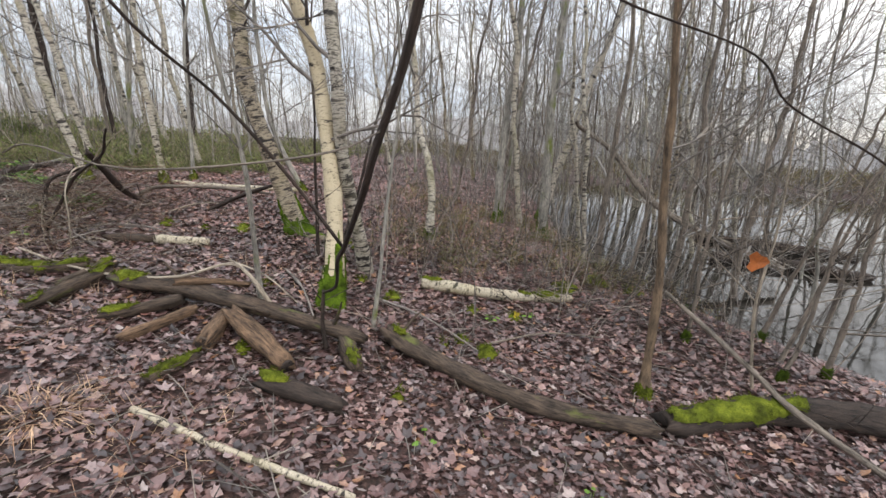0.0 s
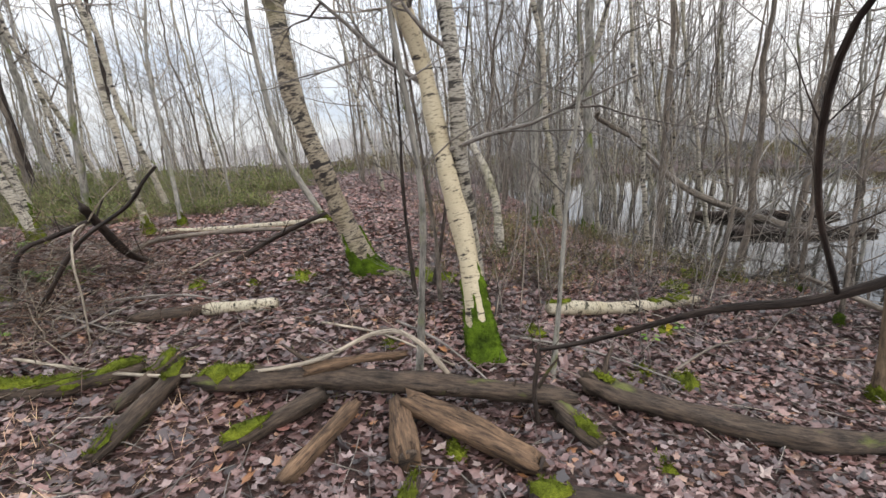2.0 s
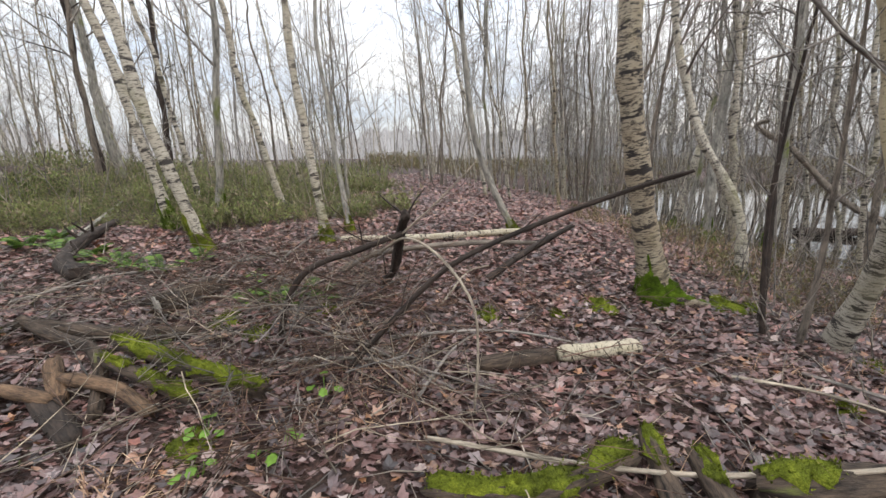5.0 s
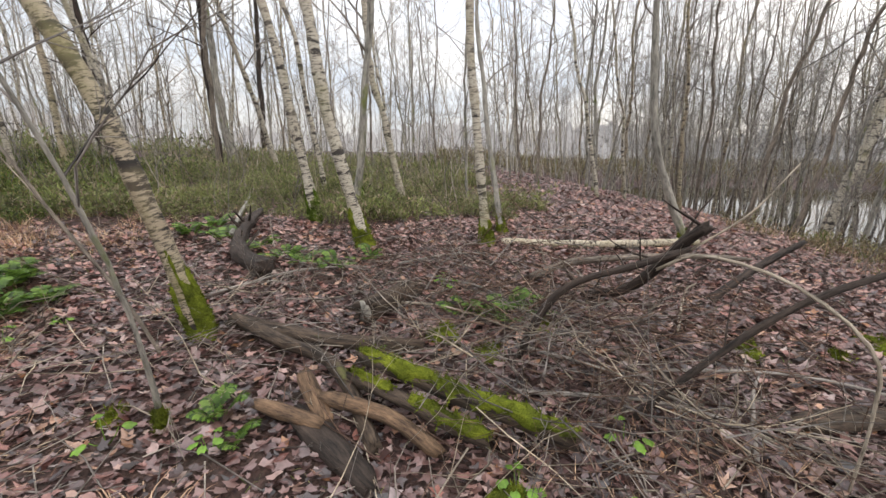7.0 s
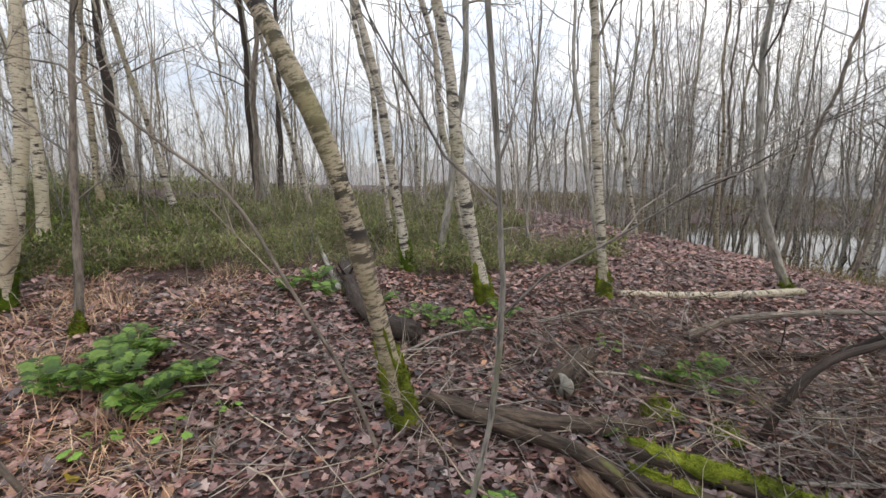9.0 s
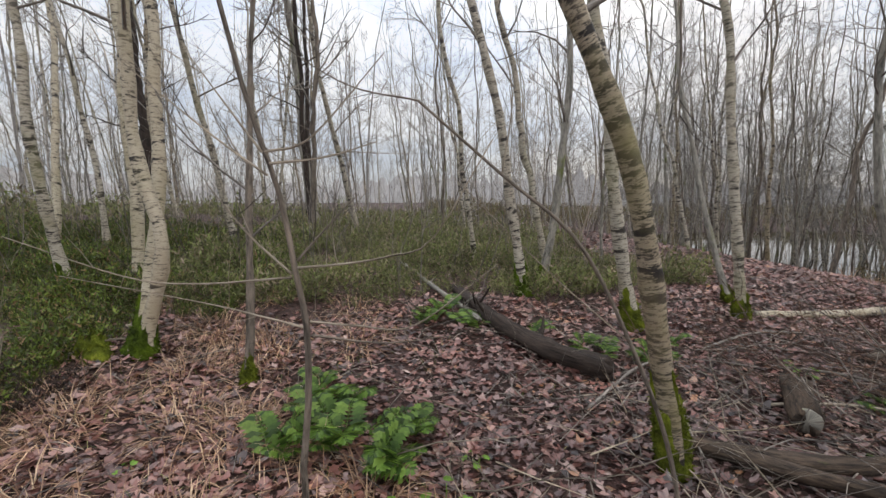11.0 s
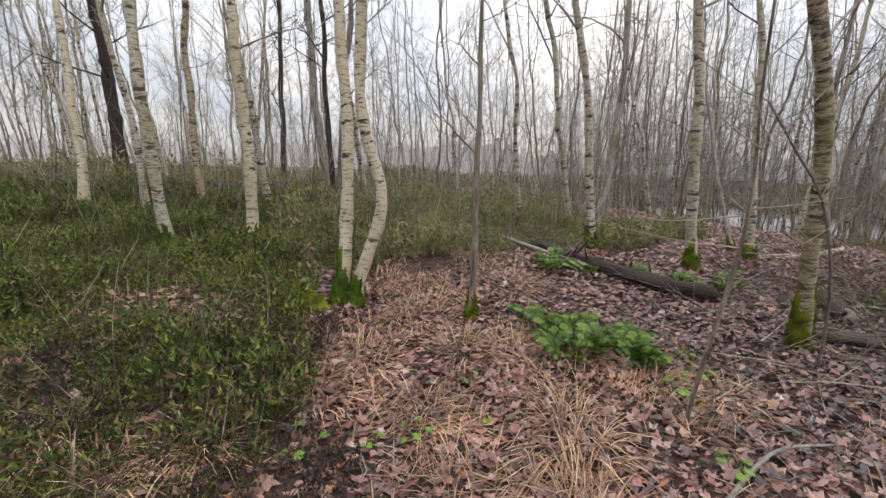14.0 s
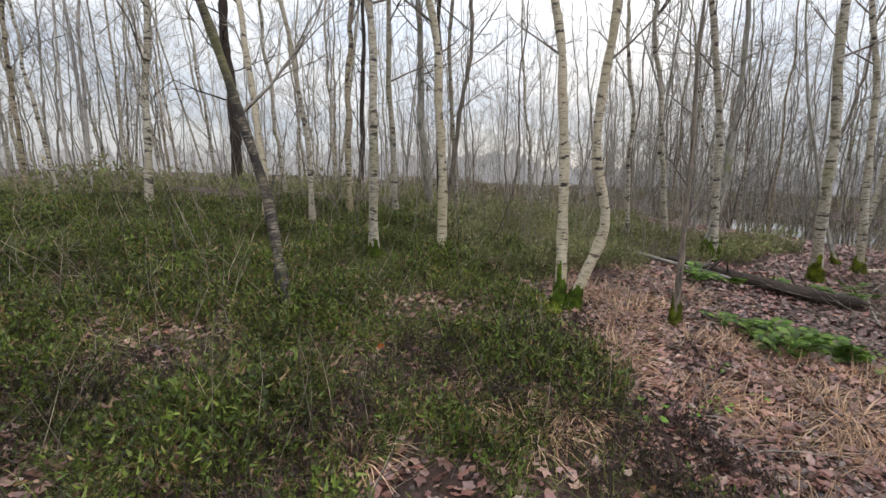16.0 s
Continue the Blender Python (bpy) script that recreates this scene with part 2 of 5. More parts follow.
SOIL, n_, l_, b_ = material("leaf_mould", 0.75)
_v = stretched(n_, l_, "Object", (1, 1, 1))
_a, _b2, _c = noise_node(n_, l_, _v, 1.3, 5), noise_node(n_, l_, _v, 26, 5, 0.7), noise_node(n_, l_, _v, 90, 3)
_col = ramp(n_, l_, _b2, [(0.34, (0.012, 0.008, 0.007)), (0.54, (0.075, 0.040, 0.034)), (0.72, (0.19, 0.105, 0.088))])
_col = mixed(n_, l_, ramp(n_, l_, _a, [(0.45, (0, 0, 0)), (0.75, (0.7, 0.7, 0.7))]), _col, (0.05, 0.036, 0.024))
l_.new(_col, b_.inputs["Base Color"])
bumped(n_, l_, b_, _b2, 1.0, 0.03)

WATER, n_, l_, b_ = material("pond_water", 0.04)
b_.inputs["Base Color"].default_value = (0.012, 0.011, 0.009, 1)
b_.inputs["Specular IOR Level"].default_value = 0.5
bumped(n_, l_, b_, noise_node(n_, l_, stretched(n_, l_, "Object", (1, 1, 1)), 5, 3), 0.06, 0.02)

# backdrop wood: haze is painted in as a pale grey base colour
FARWOOD_HAZED, n_, l_, b_ = material("far_wood", 1.0)
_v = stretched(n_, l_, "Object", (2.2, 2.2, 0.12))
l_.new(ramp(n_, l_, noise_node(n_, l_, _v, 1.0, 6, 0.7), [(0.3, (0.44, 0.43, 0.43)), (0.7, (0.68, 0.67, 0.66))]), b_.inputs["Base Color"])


# ---- mesh tools ----
rng = np.random.default_rng(7)


class Heap:
    """Collects tubes, leaves and blades for one mesh."""

    def __init__(self):
        self.v, self.f, self.uv, self.count = [], [], [], 0

    def add(self, v, f, uv=None):
        v, f = np.asarray(v, float), np.asarray(f, int)
        self.v.append(v)
        self.f.append(f + self.count)
        self.uv.append(np.zeros((f.size, 2)) if uv is None else np.asarray(uv, float).reshape(-1, 2))
        self.count += len(v)
        return self

    def tube(self, path, radii, sides=6, lobes=0.0, cap=True, rough=0.0, grooves=0.0):
        path, radii = np.asarray(path, float), np.asarray(radii, float)
        k = len(path)
        d = np.gradient(path, axis=0)
        d /= np.linalg.norm(d, axis=1)[:, None] + 1e-9
        side = np.cross(d, [0.31, 0.17, 0.93] if abs(d[0, 2]) < 0.9 else [1.0, 0.1, 0.0])
        side /= np.linalg.norm(side, axis=1)[:, None] + 1e-9
        up = np.cross(side, d)
        a = np.arange(sides) / sides * 2 * math.pi
        r = radii[:, None] * np.ones(sides)
        along = np.r_[0, np.cumsum(np.linalg.norm(np.diff(path, axis=0), axis=1))]
        if lobes:
            r = r * (1 + lobes * np.exp(-along / 0.16)[:, None] * (0.6 + np.cos(3 * a + 0.7) + 0.5 * np.cos(5 * a + 2)))
        if grooves:
            rib = rng.normal(0, 1, (2, sides))
            turn = 0.5 + 0.5 * np.sin(2.3 * along + rng.uniform(0, 6))[:, None]
            r = r * (1 + grooves * (rib[0] * turn + rib[1] * (1 - turn)) + grooves * 0.8 * np.sin(3 * a[None] + 2.9 * along[:, None] + 1.5 * np.sin(7 * along[:, None])))
        if rough:
            r = r * (1 + rough * rng.normal(size=r.shape))
        v = path[:, None] + r[..., None] * (np.cos(a)[None, :, None] * side[:, None] + np.sin(a)[None, :, None] * up[:, None])
        if grooves:                              # splintered ends
            for e in (0, -1):
                v[e] += d[e] * (rng.uniform(-0.9, 0.9, sides) * radii[e])[:, None]
        i, j = np.meshgrid(np.arange(k - 1), np.arange(sides), indexing="ij")
        j2 = (j + 1) % sides
        f = np.stack([i * sides + j, i * sides + j2, (i + 1) * sides + j2, (i + 1) * sides + j], -1).reshape(-1, 4)
        mean = max(float(radii.mean()), 0.004)
        u0, u1 = a[j] * mean, (a[j] + 2 * math.pi / sides) * mean
        off = float(rng.uniform(0, 50))
        uv = np.stack([np.stack([u0, along[i] + off], -1), np.stack([u1, along[i] + off], -1), np.stack([u1, along[i + 1] + off], -1), np.stack([u0, along[i + 1] + off], -1)], 2)
        if cap:
            v = np.vstack([v.reshape(-1, 3), path[:1], path[-1:]])
            t = np.arange(sides)
            t2 = (t + 1) % sides
            lo, hi = np.full(sides, k * sides), np.full(sides, k * sides + 1)
            ends = np.concatenate([np.stack([t2, t, lo, lo], -1), np.stack([(k - 1) * sides + t, (k - 1) * sides + t2, hi, hi], -1)])
            f, uv = np.concatenate([f, ends]), np.concatenate([uv.reshape(-1, 2), np.tile(rng.uniform(0, 9, 2), (ends.size, 1)) + rng.uniform(0, 0.05, (ends.size, 2))])
        self.add(v.reshape(-1, 3), f, uv)
        return self

    def mesh(self, name, mat, smooth=True):
        v = np.vstack(self.v) if self.v else np.zeros((0, 3))
        f, uv = np.vstack(self.f), np.vstack(self.uv)
        tri = f[:, 2] == f[:, 3]
        total = np.where(tri, 3, 4)
        keep = np.ones(f.shape, bool)
        keep[tri, 3] = False
        loops, uv = f[keep], uv.reshape(-1, 4, 2)[keep]
        me = bpy.data.meshes.new(name)
        me.vertices.add(len(v))
        me.vertices.foreach_set("co", v.ravel())
        me.loops.add(len(loops))
        me.loops.foreach_set("vertex_index", loops.astype(np.int32))
        me.polygons.add(len(f))
        me.polygons.foreach_set("loop_start", np.r_[0, np.cumsum(total)[:-1]].astype(np.int32))
        me.polygons.foreach_set("loop_total", total.astype(np.int32))
        layer = me.uv_layers.new(name="UVMap")
        layer.data.foreach_set("uv", uv.ravel())
        me.polygons.foreach_set("use_smooth", np.full(len(f), smooth))
        me.materials.append(mat)
        me.update(calc_edges=True)
        return me


def part(name, heap, mat, parent, label="", smooth=True):
    ob = new(name, heap.mesh(name, mat, smooth))
    ob.parent = parent
    return tagged(ob, label) if label else ob


def alone(name, heap, mat, at, label, category, group="", kind="", smooth=True):
    ob = new(name, heap.mesh(name, mat, smooth))
    ob.location = at
    return tagged(ob, label, category, group, kind)


def base_of(name, x, y, z, label, category, group=""):
    ob = new(name)
    ob.empty_display_size = 0.1
    ob.location = (x, y, z)
    return tagged(ob, label, category, group)


def soft_clamp(a, lo, hi, w):
    a = np.asarray(a, float)
    return lo + w * np.logaddexp(0, (a - lo) / w) - w * np.logaddexp(0, (a - hi) / w)


WATER_Z = -0.52


def shore(y):
    """The x at which the bank meets the pond."""
    y = np.asarray(y, float)
    return 2.1 + 1.1 * np.logaddexp(0, (6.4 - y) / 0.6) * 0.6 + 0.05 * (y - 7) - 0.55 * np.logaddexp(0, (y - 19) / 1.5) * 1.5


def ground(x, y):
    x, y = np.asarray(x, float), np.asarray(y, float)
    z = 0.088 + 0.29 * np.tanh((-x - 0.79) / 1.5) + 0.13 * (soft_clamp(y, 2.82, 7.2, 0.44) - 4.84)
    z = z + 0.70 * np.exp(-(((x + 15) / 6.2) ** 2 + ((y - 13.2) / 5.3) ** 2))
    z = z + 0.018 * np.sin(3.1 * x + 1.3 * np.sin(2.3 * y)) * np.sin(2.7 * y + 0.8) + 0.010 * np.sin(7.3 * x + 2 * y) * np.sin(6.1 * y - 1.7 * x)
    wet = 1 / (1 + np.exp(-np.clip((x - shore(y)) / 0.45, -40, 40))) * (1 / (1 + np.exp(np.clip((y - 27 - 0.15 * x) / 1.2, -40, 40)))) / (1 + np.exp(np.clip((x - 24) / 2, -40, 40))) / (1 + np.exp(-np.clip((y + 6) / 1.0, -40, 40)))
    return np.where(x > 3, np.maximum(z, -0.44), z) * (1 - wet) + wet * -1.1


def at_ground(x, y, up=0.0):
    return Vector((x, y, float(ground(x, y)) + up))


# ---- ground and pond ----
def spaced(lo, hi, step, far_lo, far_hi):
    mid = np.arange(lo, hi + step / 2, step)
    out = lambda a, b: a + (b - a) * (np.linspace(0, 1, 46)[1:] ** 2.6)
    return np.r_[out(lo, far_lo)[::-1], mid, out(hi, far_hi)]


gx, gy = spaced(-19, 7, 0.10, -420, 420), spaced(-2, 17, 0.10, -420, 420)
GX, GY = np.meshgrid(gx, gy)
GZ = ground(GX, GY)
gi, gj = np.meshgrid(np.arange(len(gy) - 1), np.arange(len(gx) - 1), indexing="ij")
gid = lambda i, j: i * len(gx) + j
sheet = Heap().add(np.stack([GX, GY, GZ], -1).reshape(-1, 3), np.stack([gid(gi, gj), gid(gi, gj + 1), gid(gi + 1, gj + 1), gid(gi + 1, gj)], -1).reshape(-1, 4))
alone("ground", sheet, SOIL, (0, 0, 0), "dark wet woodland soil covered with rotting leaf mould", "ground", kind="structure")
pond = Heap().add([(0.5, -8, WATER_Z), (34, -8, WATER_Z), (34, 36, WATER_Z), (-12, 36, WATER_Z), (-12, 20, WATER_Z), (0.5, 20, WATER_Z)], [(0, 1, 5, 5), (1, 2, 5, 5), (2, 3, 5, 5), (3, 4, 5, 5)])
alone("water", pond, WATER, (0, 0, 0), "still dark pond water reflecting bare trees", "water", kind="structure")
# ring of distant wood, its haze carried by the pale material
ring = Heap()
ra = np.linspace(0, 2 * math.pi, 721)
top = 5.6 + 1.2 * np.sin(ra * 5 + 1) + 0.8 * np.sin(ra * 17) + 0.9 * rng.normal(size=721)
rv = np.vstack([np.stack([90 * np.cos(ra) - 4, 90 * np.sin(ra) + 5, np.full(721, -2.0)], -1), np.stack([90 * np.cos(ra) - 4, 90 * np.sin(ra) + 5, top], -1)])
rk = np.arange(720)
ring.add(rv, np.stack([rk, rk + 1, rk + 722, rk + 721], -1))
alone("backdrop", ring, FARWOOD_HAZED, (0, 0, 0), "line of distant leafless wood, painted pale grey for haze", "backdrop", kind="structure")


# ---- trees ----
def limb(heap, start, way, length, r, depth, spread=0.55, sides=4, lift=0.25):
    """A branch that bends upwards and forks into twigs."""
    way = np.asarray(way, float) / np.linalg.norm(way)
    k = 5 if depth > 0 else 4
    pts, p, d = [np.asarray(start, float)], np.asarray(start, float), way
    for _ in range(k - 1):
        d = d + np.array([0, 0, lift / k]) + rng.normal(0, 0.13, 3)
        d /= np.linalg.norm(d)
        p = p + d * length / (k - 1)
        pts.append(p)
    heap.tube(pts, np.linspace(r, r * 0.3, k), sides if r > 0.006 else 3, cap=False)
    if depth > 0:
        for _ in range(int(rng.integers(2, 5)) + depth):
            u = rng.uniform(0.25, 0.95) * (k - 1)
            i = min(int(u), k - 2)
            q = pts[i] + (pts[i + 1] - pts[i]) * (u - i)
            w = (pts[i + 1] - pts[i]) / (np.linalg.norm(pts[i + 1] - pts[i]) + 1e-9) + rng.normal(0, spread, 3)
            limb(heap, q, w, length * rng.uniform(0.35, 0.6), r * 0.5, depth - 1, spread, 3, lift)


def stem_curve(lean, bend, cube, knee, height, step):
    """A trunk's centre line over its base: bends as far as the knee, then goes on straight and rights itself."""
    s = np.r_[np.arange(-0.15, height, step), height]
    out = []
    for h in s:
        k = min(h, knee)
        p = np.array([lean[i] * k + bend[i] * k * k + cube[i] * k ** 3 for i in (0, 1)])
        if h > knee:
            t = np.array([lean[i] + 2 * bend[i] * knee + 3 * cube[i] * knee ** 2 for i in (0, 1)])
            t = np.clip(t, -0.3, 0.3)
            p = p + t * 2.0 * (1 - math.exp(-(h - knee) / 2.0))
        out.append((p[0], p[1], h))
    return s, np.array(out)


def tree(name, label, x, y, lean=(0, 0), bend=(0, 0), cube=(0, 0), knee=3.2, r=0.08, height=9.0, bark=None, first=2.0, limbs=12, depth=2,
         moss=0.0, moss_kind=None, sides=12, category="tree", group="", kinks=0.012, reach=1.3, lobes=0.18, twig=None, steep=(0.35, 1.2), wander=0.02, way=None):
    z = float(ground(x, y))
    ob = base_of(name, x, y, z, label, category, group)
    s, c = stem_curve(lean, bend, cube, knee, height, 0.10 if height < 4 else 0.16)
    if way:
        w = np.array(way)
        c[:, 0], c[:, 1] = np.interp(s, w[:, 0], w[:, 1]), np.interp(s, w[:, 0], w[:, 2])
        for _ in range(2):
            c[1:-1, :2] = (c[:-2, :2] + c[1:-1, :2] * 2 + c[2:, :2]) / 4
    ph = rng.uniform(0, 6.28, 4)
    c[:, 0] += wander * (np.sin(s * 2.1 + ph[0]) - math.sin(ph[0]) + 0.7 * np.sin(s * 4.3 + ph[1]) - 0.7 * math.sin(ph[1])) * np.clip(s / 2, 0, 1)
    c[:, 1] += wander * (np.sin(s * 1.8 + ph[2]) - math.sin(ph[2])) * np.clip(s / 2, 0, 1)
    wob = np.cumsum(rng.normal(0, kinks * 0.35, (len(s), 2)), axis=0)
    wob -= np.linspace(0, 1, len(s))[:, None] * wob[-1]
    c[:, :2] += wob * np.clip(s / 1.0, 0, 1)[:, None] * 0.6
    rad = r * (1 - 0.86 * np.clip(s / height, 0, 1) ** 0.9) * (1 + 0.09 * np.sin(s * 9 + x) + 0.07 * np.sin(s * 23 + y)) * (1 + (0.38 + 1.1 * max(0.0, lobes - 0.2) if lobes else 0.1) * np.exp(-np.clip(s, 0, 9) / 0.13))
    part("trunk", Heap().tube(c, np.maximum(rad, 0.006), sides, lobes, rough=0.035), bark or BIRCH, ob)
    crown = Heap()
    for i in range(limbs):
        h = first + (height * 0.96 - first) * ((i + rng.uniform(0, 1)) / max(limbs, 1)) ** 1.1
        k = int(np.argmin(abs(s - h)))
        a = rng.uniform(0, 2 * math.pi)
        limb(crown, c[k], (math.cos(a), math.sin(a), rng.uniform(*steep)), reach * rng.uniform(0.5, 1.2) * (1.15 - 0.6 * h / height), max(0.005, min(rad[k] * 0.38, 0.022)), depth)
    if limbs:
        part("crown", crown, twig or TWIG, ob, "bare thin twigs")
    if moss:
        top = moss * 1.35
        fine = np.arange(-0.15, top + 0.03, 0.03)
        line = np.stack([np.interp(fine, s, c[:, i]) for i in range(3)], -1)
        m = Heap().tube(line, np.interp(fine, s, np.maximum(rad, 0.006)) * 1.03 + 0.011, sides, lobes, cap=False, rough=0.05)
        v = m.v[0].reshape(len(fine), sides, 3)
        ring = np.arange(sides) / sides * 2 * math.pi
        reach_up = np.clip(moss * (0.72 + 0.30 * np.sin(ring * 2 + x * 3) + 0.22 * np.sin(ring * 5 + y * 4) + 0.16 * rng.normal(size=sides)), 0.06, top)
        over = np.clip((fine[:, None] - reach_up[None]) / 0.05, 0, 1)[..., None]     # past its ragged edge the moss sinks into the bark
        v -= (v - line[:, None]) * over * 0.35
        m.v[0] = v.reshape(-1, 3)
        rows, cols = np.nonzero(over[:-1, :, 0] < 0.5)
        pick = rng.integers(0, len(rows), 1100)
        qi, qj = rows[pick], cols[pick]
        pk = v[qi, qj] + (v[qi + 1, (qj + 1) % sides] - v[qi, qj]) * rng.uniform(0, 1, (1100, 1))
        tufts(m, pk, 0.02, 0.0045, pk - line[qi] + np.array([0, 0, 0.03]))
        part("moss", m, moss_kind or MOSS, ob, "bright green moss round the foot")
    return ob


def tufts(heap, at, length, width, out):
    """Many single tapering blades, three-cornered, in one go."""
    at, out = np.asarray(at), np.asarray(out, float)
    k = len(at)
    out = out / (np.linalg.norm(out, axis=1)[:, None] + 1e-9) + rng.normal(0, 0.45, (k, 3))
    out /= np.linalg.norm(out, axis=1)[:, None]
    side = np.cross(out, rng.normal(0, 1, (k, 3)))
    side /= np.linalg.norm(side, axis=1)[:, None] + 1e-9
    ln = length * rng.uniform(0.5, 1.4, (k, 1))
    v = np.stack([at - side * width, at + side * width, at + out * ln], 1).reshape(-1, 3)
    i = np.arange(k) * 3
    heap.add(v, np.stack([i, i + 1, i + 2, i + 2], -1))


NEAR = "birches beside the walk"
tree("birch", "cream-barked birch leaning over a log pile, mossy foot", -1.17, 3.64, (-0.017, 0.47), (-0.0903, -0.0731), (0.0085, -0.0099), 2.8, 0.086, 9, BIRCH_CREAM, 1.3, 14, 2, 0.46, MOSS_FOOT, sides=18, group=NEAR, lobes=0.32)
tree("birch", "grey birch with black scars and broken bark", -1.06, 4.44, (-0.089, -0.298), (-0.0036, 0.0542), (0.0001, 0.0059), 2.8, 0.074, 9, BIRCH_SCARRED, 1.8, 9, 2, 0.0, sides=16, group=NEAR)
tree("birch", "rough-barked birch with a wide mossy root foot", -2.10, 5.07, (-0.3435, -0.06), (0.0445, 0.01), (0, 0), 3.6, 0.105, 10, BIRCH_ROUGH, 2.2, 9, 2, 0.42, MOSS_FOOT, sides=18, group=NEAR, lobes=0.55)
tree("birch", "slender pale birch with a mossy foot at the heath's edge", -6.33, 6.42, (-0.274, -0.05), (0.026, 0.01), (0, 0), 3.0, 0.062, 10, BIRCH_FAR, 2.5, 10, 2, 0.32, sides=14, group=NEAR)
tree("birch", "slender grey birch standing in low green heath", -7.09, 7.30, (-0.119, 0), (-0.0271, 0), (0, 0), 3.4, 0.057, 10, BIRCH_FAR, 2.5, 10, 2, 0.3, MOSS_DEEP, sides=14, group=NEAR)
tree("birch", "thin birch with dark bands above leaf litter", -5.10, 6.58, (-0.11, 0.0), (0, 0.02), (0, 0), 3.4, 0.05, 9, BIRCH_FAR, 2.3, 10, 2, 0.24, sides=12, group=NEAR)
tree("birch", "strongly leaning rough birch with peeling bark, mossy foot", -7.05, 4.85, (-0.188, -0.043), (-0.048, 0.0009), (-0.0062, 0.0012), 2.6, 0.057, 8, BIRCH_MOTTLED, 1.9, 8, 2, 0.42, sides=18, group=NEAR)
tree("birch", "white birch stem, one of two from a mossy stool", -10.43, 6.24, (0.148, 0.244), (-0.0351, -0.0218), (-0.0056, 0), 3.0, 0.057, 9, BIRCH, 2.0, 9, 2, 0.30, MOSS_DEEP, sides=16, group=NEAR)
tree("birch", "white birch stem with a kink, one of two from a stool", -10.37, 6.17, (0, 0), (0, 0), (0, 0), 2.7, 0.051, 9, BIRCH, 2.0, 9, 2, 0.22, MOSS_DEEP, sides=16, group=NEAR, kinks=0.01, wander=0,
     way=[(-0.2, 0, 0), (0, 0, 0), (0.5, 0.18, -0.05), (0.85, 0.30, -0.09), (1.0, 0.27, -0.08), (1.3, 0.13, -0.04), (1.8, 0.11, -0.03), (2.5, 0.16, -0.05), (3.2, 0.22, -0.06), (9, 0.3, 0)])
tree("birch", "straight white birch rising out of green heath", -11.25, 7.60, (0.06, 0.048), (-0.0293, 0.013), (-0.0018, 0.0017), 3.4, 0.063, 9, BIRCH, 2.2, 9, 2, 0.2, MOSS_DEEP, sides=14, group=NEAR)
tree("birch", "banded pinkish birch in the green heath", -12.06, 7.72, (-0.04, -0.17), (0.004, 0.045), (0, 0), 2.4, 0.056, 9, BIRCH_FAR, 2.2, 9, 2, 0.22, MOSS_DEEP, sides=14, group=NEAR)
tree("birch", "curved pale birch on the heath mound", -13.41, 9.27, (-0.016, 0.253), (-0.0318, 0.0011), (0.0013, 0.0012), 3.6, 0.058, 9, BIRCH, 2.2, 9, 2, 0.1, MOSS_DEEP, sides=12, group=NEAR)
tree("birch", "dark mottled birch bending over green grass", -12.94, 6.25, (-0.15, 0.554), (-0.0566, -0.1025), (0.0075, -0.0058), 2.8, 0.050, 7, BIRCH_DARK, 1.6, 9, 2, 0.15, sides=14, group=NEAR)
THIN = "thin trees"
tree("young_tree", "thin grey tree with a forked dark top", -4.88, 6.97, (-0.194, 0.3), (0.03, -0.016), (0, 0), 3.0, 0.035, 6, BARK_GREY, 1.5, 8, 2, 0.15, sides=8, group=THIN)
tree("young_tree", "thin leaning dark tree by a fallen white log", -2.83, 6.87, (0, 0), (0, 0), (0, 0), 3.0, 0.045, 7, BARK_GREY, 2.0, 12, 2, 0.1, sides=8, group=THIN,
     way=[(-0.2, 0.1, 0), (0, 0, 0), (0.5, -0.27, 0), (0.93, -0.45, 0), (1.5, -0.58, 0), (2.7, -0.66, 0), (7, -0.9, 0)])
tree("birch", "pale crooked birch at the edge of the pond", -0.52, 5.85, (0, 0), (0, 0), (0, 0), 3.0, 0.06, 8, BIRCH_FAR, 2.0, 10, 2, 0.12, MOSS_DEEP, sides=12, group=THIN,
     way=[(-0.2, 0, 0), (0, 0, 0), (0.6, 0.02, 0.1), (1.15, -0.06, 0.35), (1.5, -0.25, 0.5), (2.65, -0.44, 0.9), (8, -1.2, 1.5)])
tree("birch", "leaning pale birch standing in shallow pond water", 1.72, 9.9, (0.22, 0.05), (0.01, 0), (0, 0), 4.0, 0.10, 10, BIRCH_FAR, 2.2, 12, 2, 0.3, MOSS_DEEP, sides=12, group=THIN)
tree("alder", "grey alder trunk green with algae on the bank", 0.55, 7.6, (0.02, 0.05), (0.005, 0), (0, 0), 4.0, 0.075, 10, BARK_GREY, 2.0, 14, 2, 0.35, MOSS_DEEP, sides=10, group=THIN, kinks=0.03, twig=TWIG_WOOD)
tree("alder", "tall grey alder with a mossy foot by the water", 1.35, 7.3, (-0.04, 0.02), (0.008, 0), (0, 0), 4.0, 0.085, 11, BARK_GREY, 2.2, 14, 2, 0.3, MOSS_DEEP, sides=10, group=THIN, kinks=0.03, twig=TWIG_WOOD)
tree("alder", "slim dark alder on the pond bank", 2.15, 6.6, (0.06, 0.05), (-0.01, 0), (0, 0), 4.0, 0.05, 9, BARK_BROWN, 1.2, 16, 2, 0.2, MOSS_DEEP, sides=9, group=THIN, kinks=0.04, twig=TWIG_WOOD)
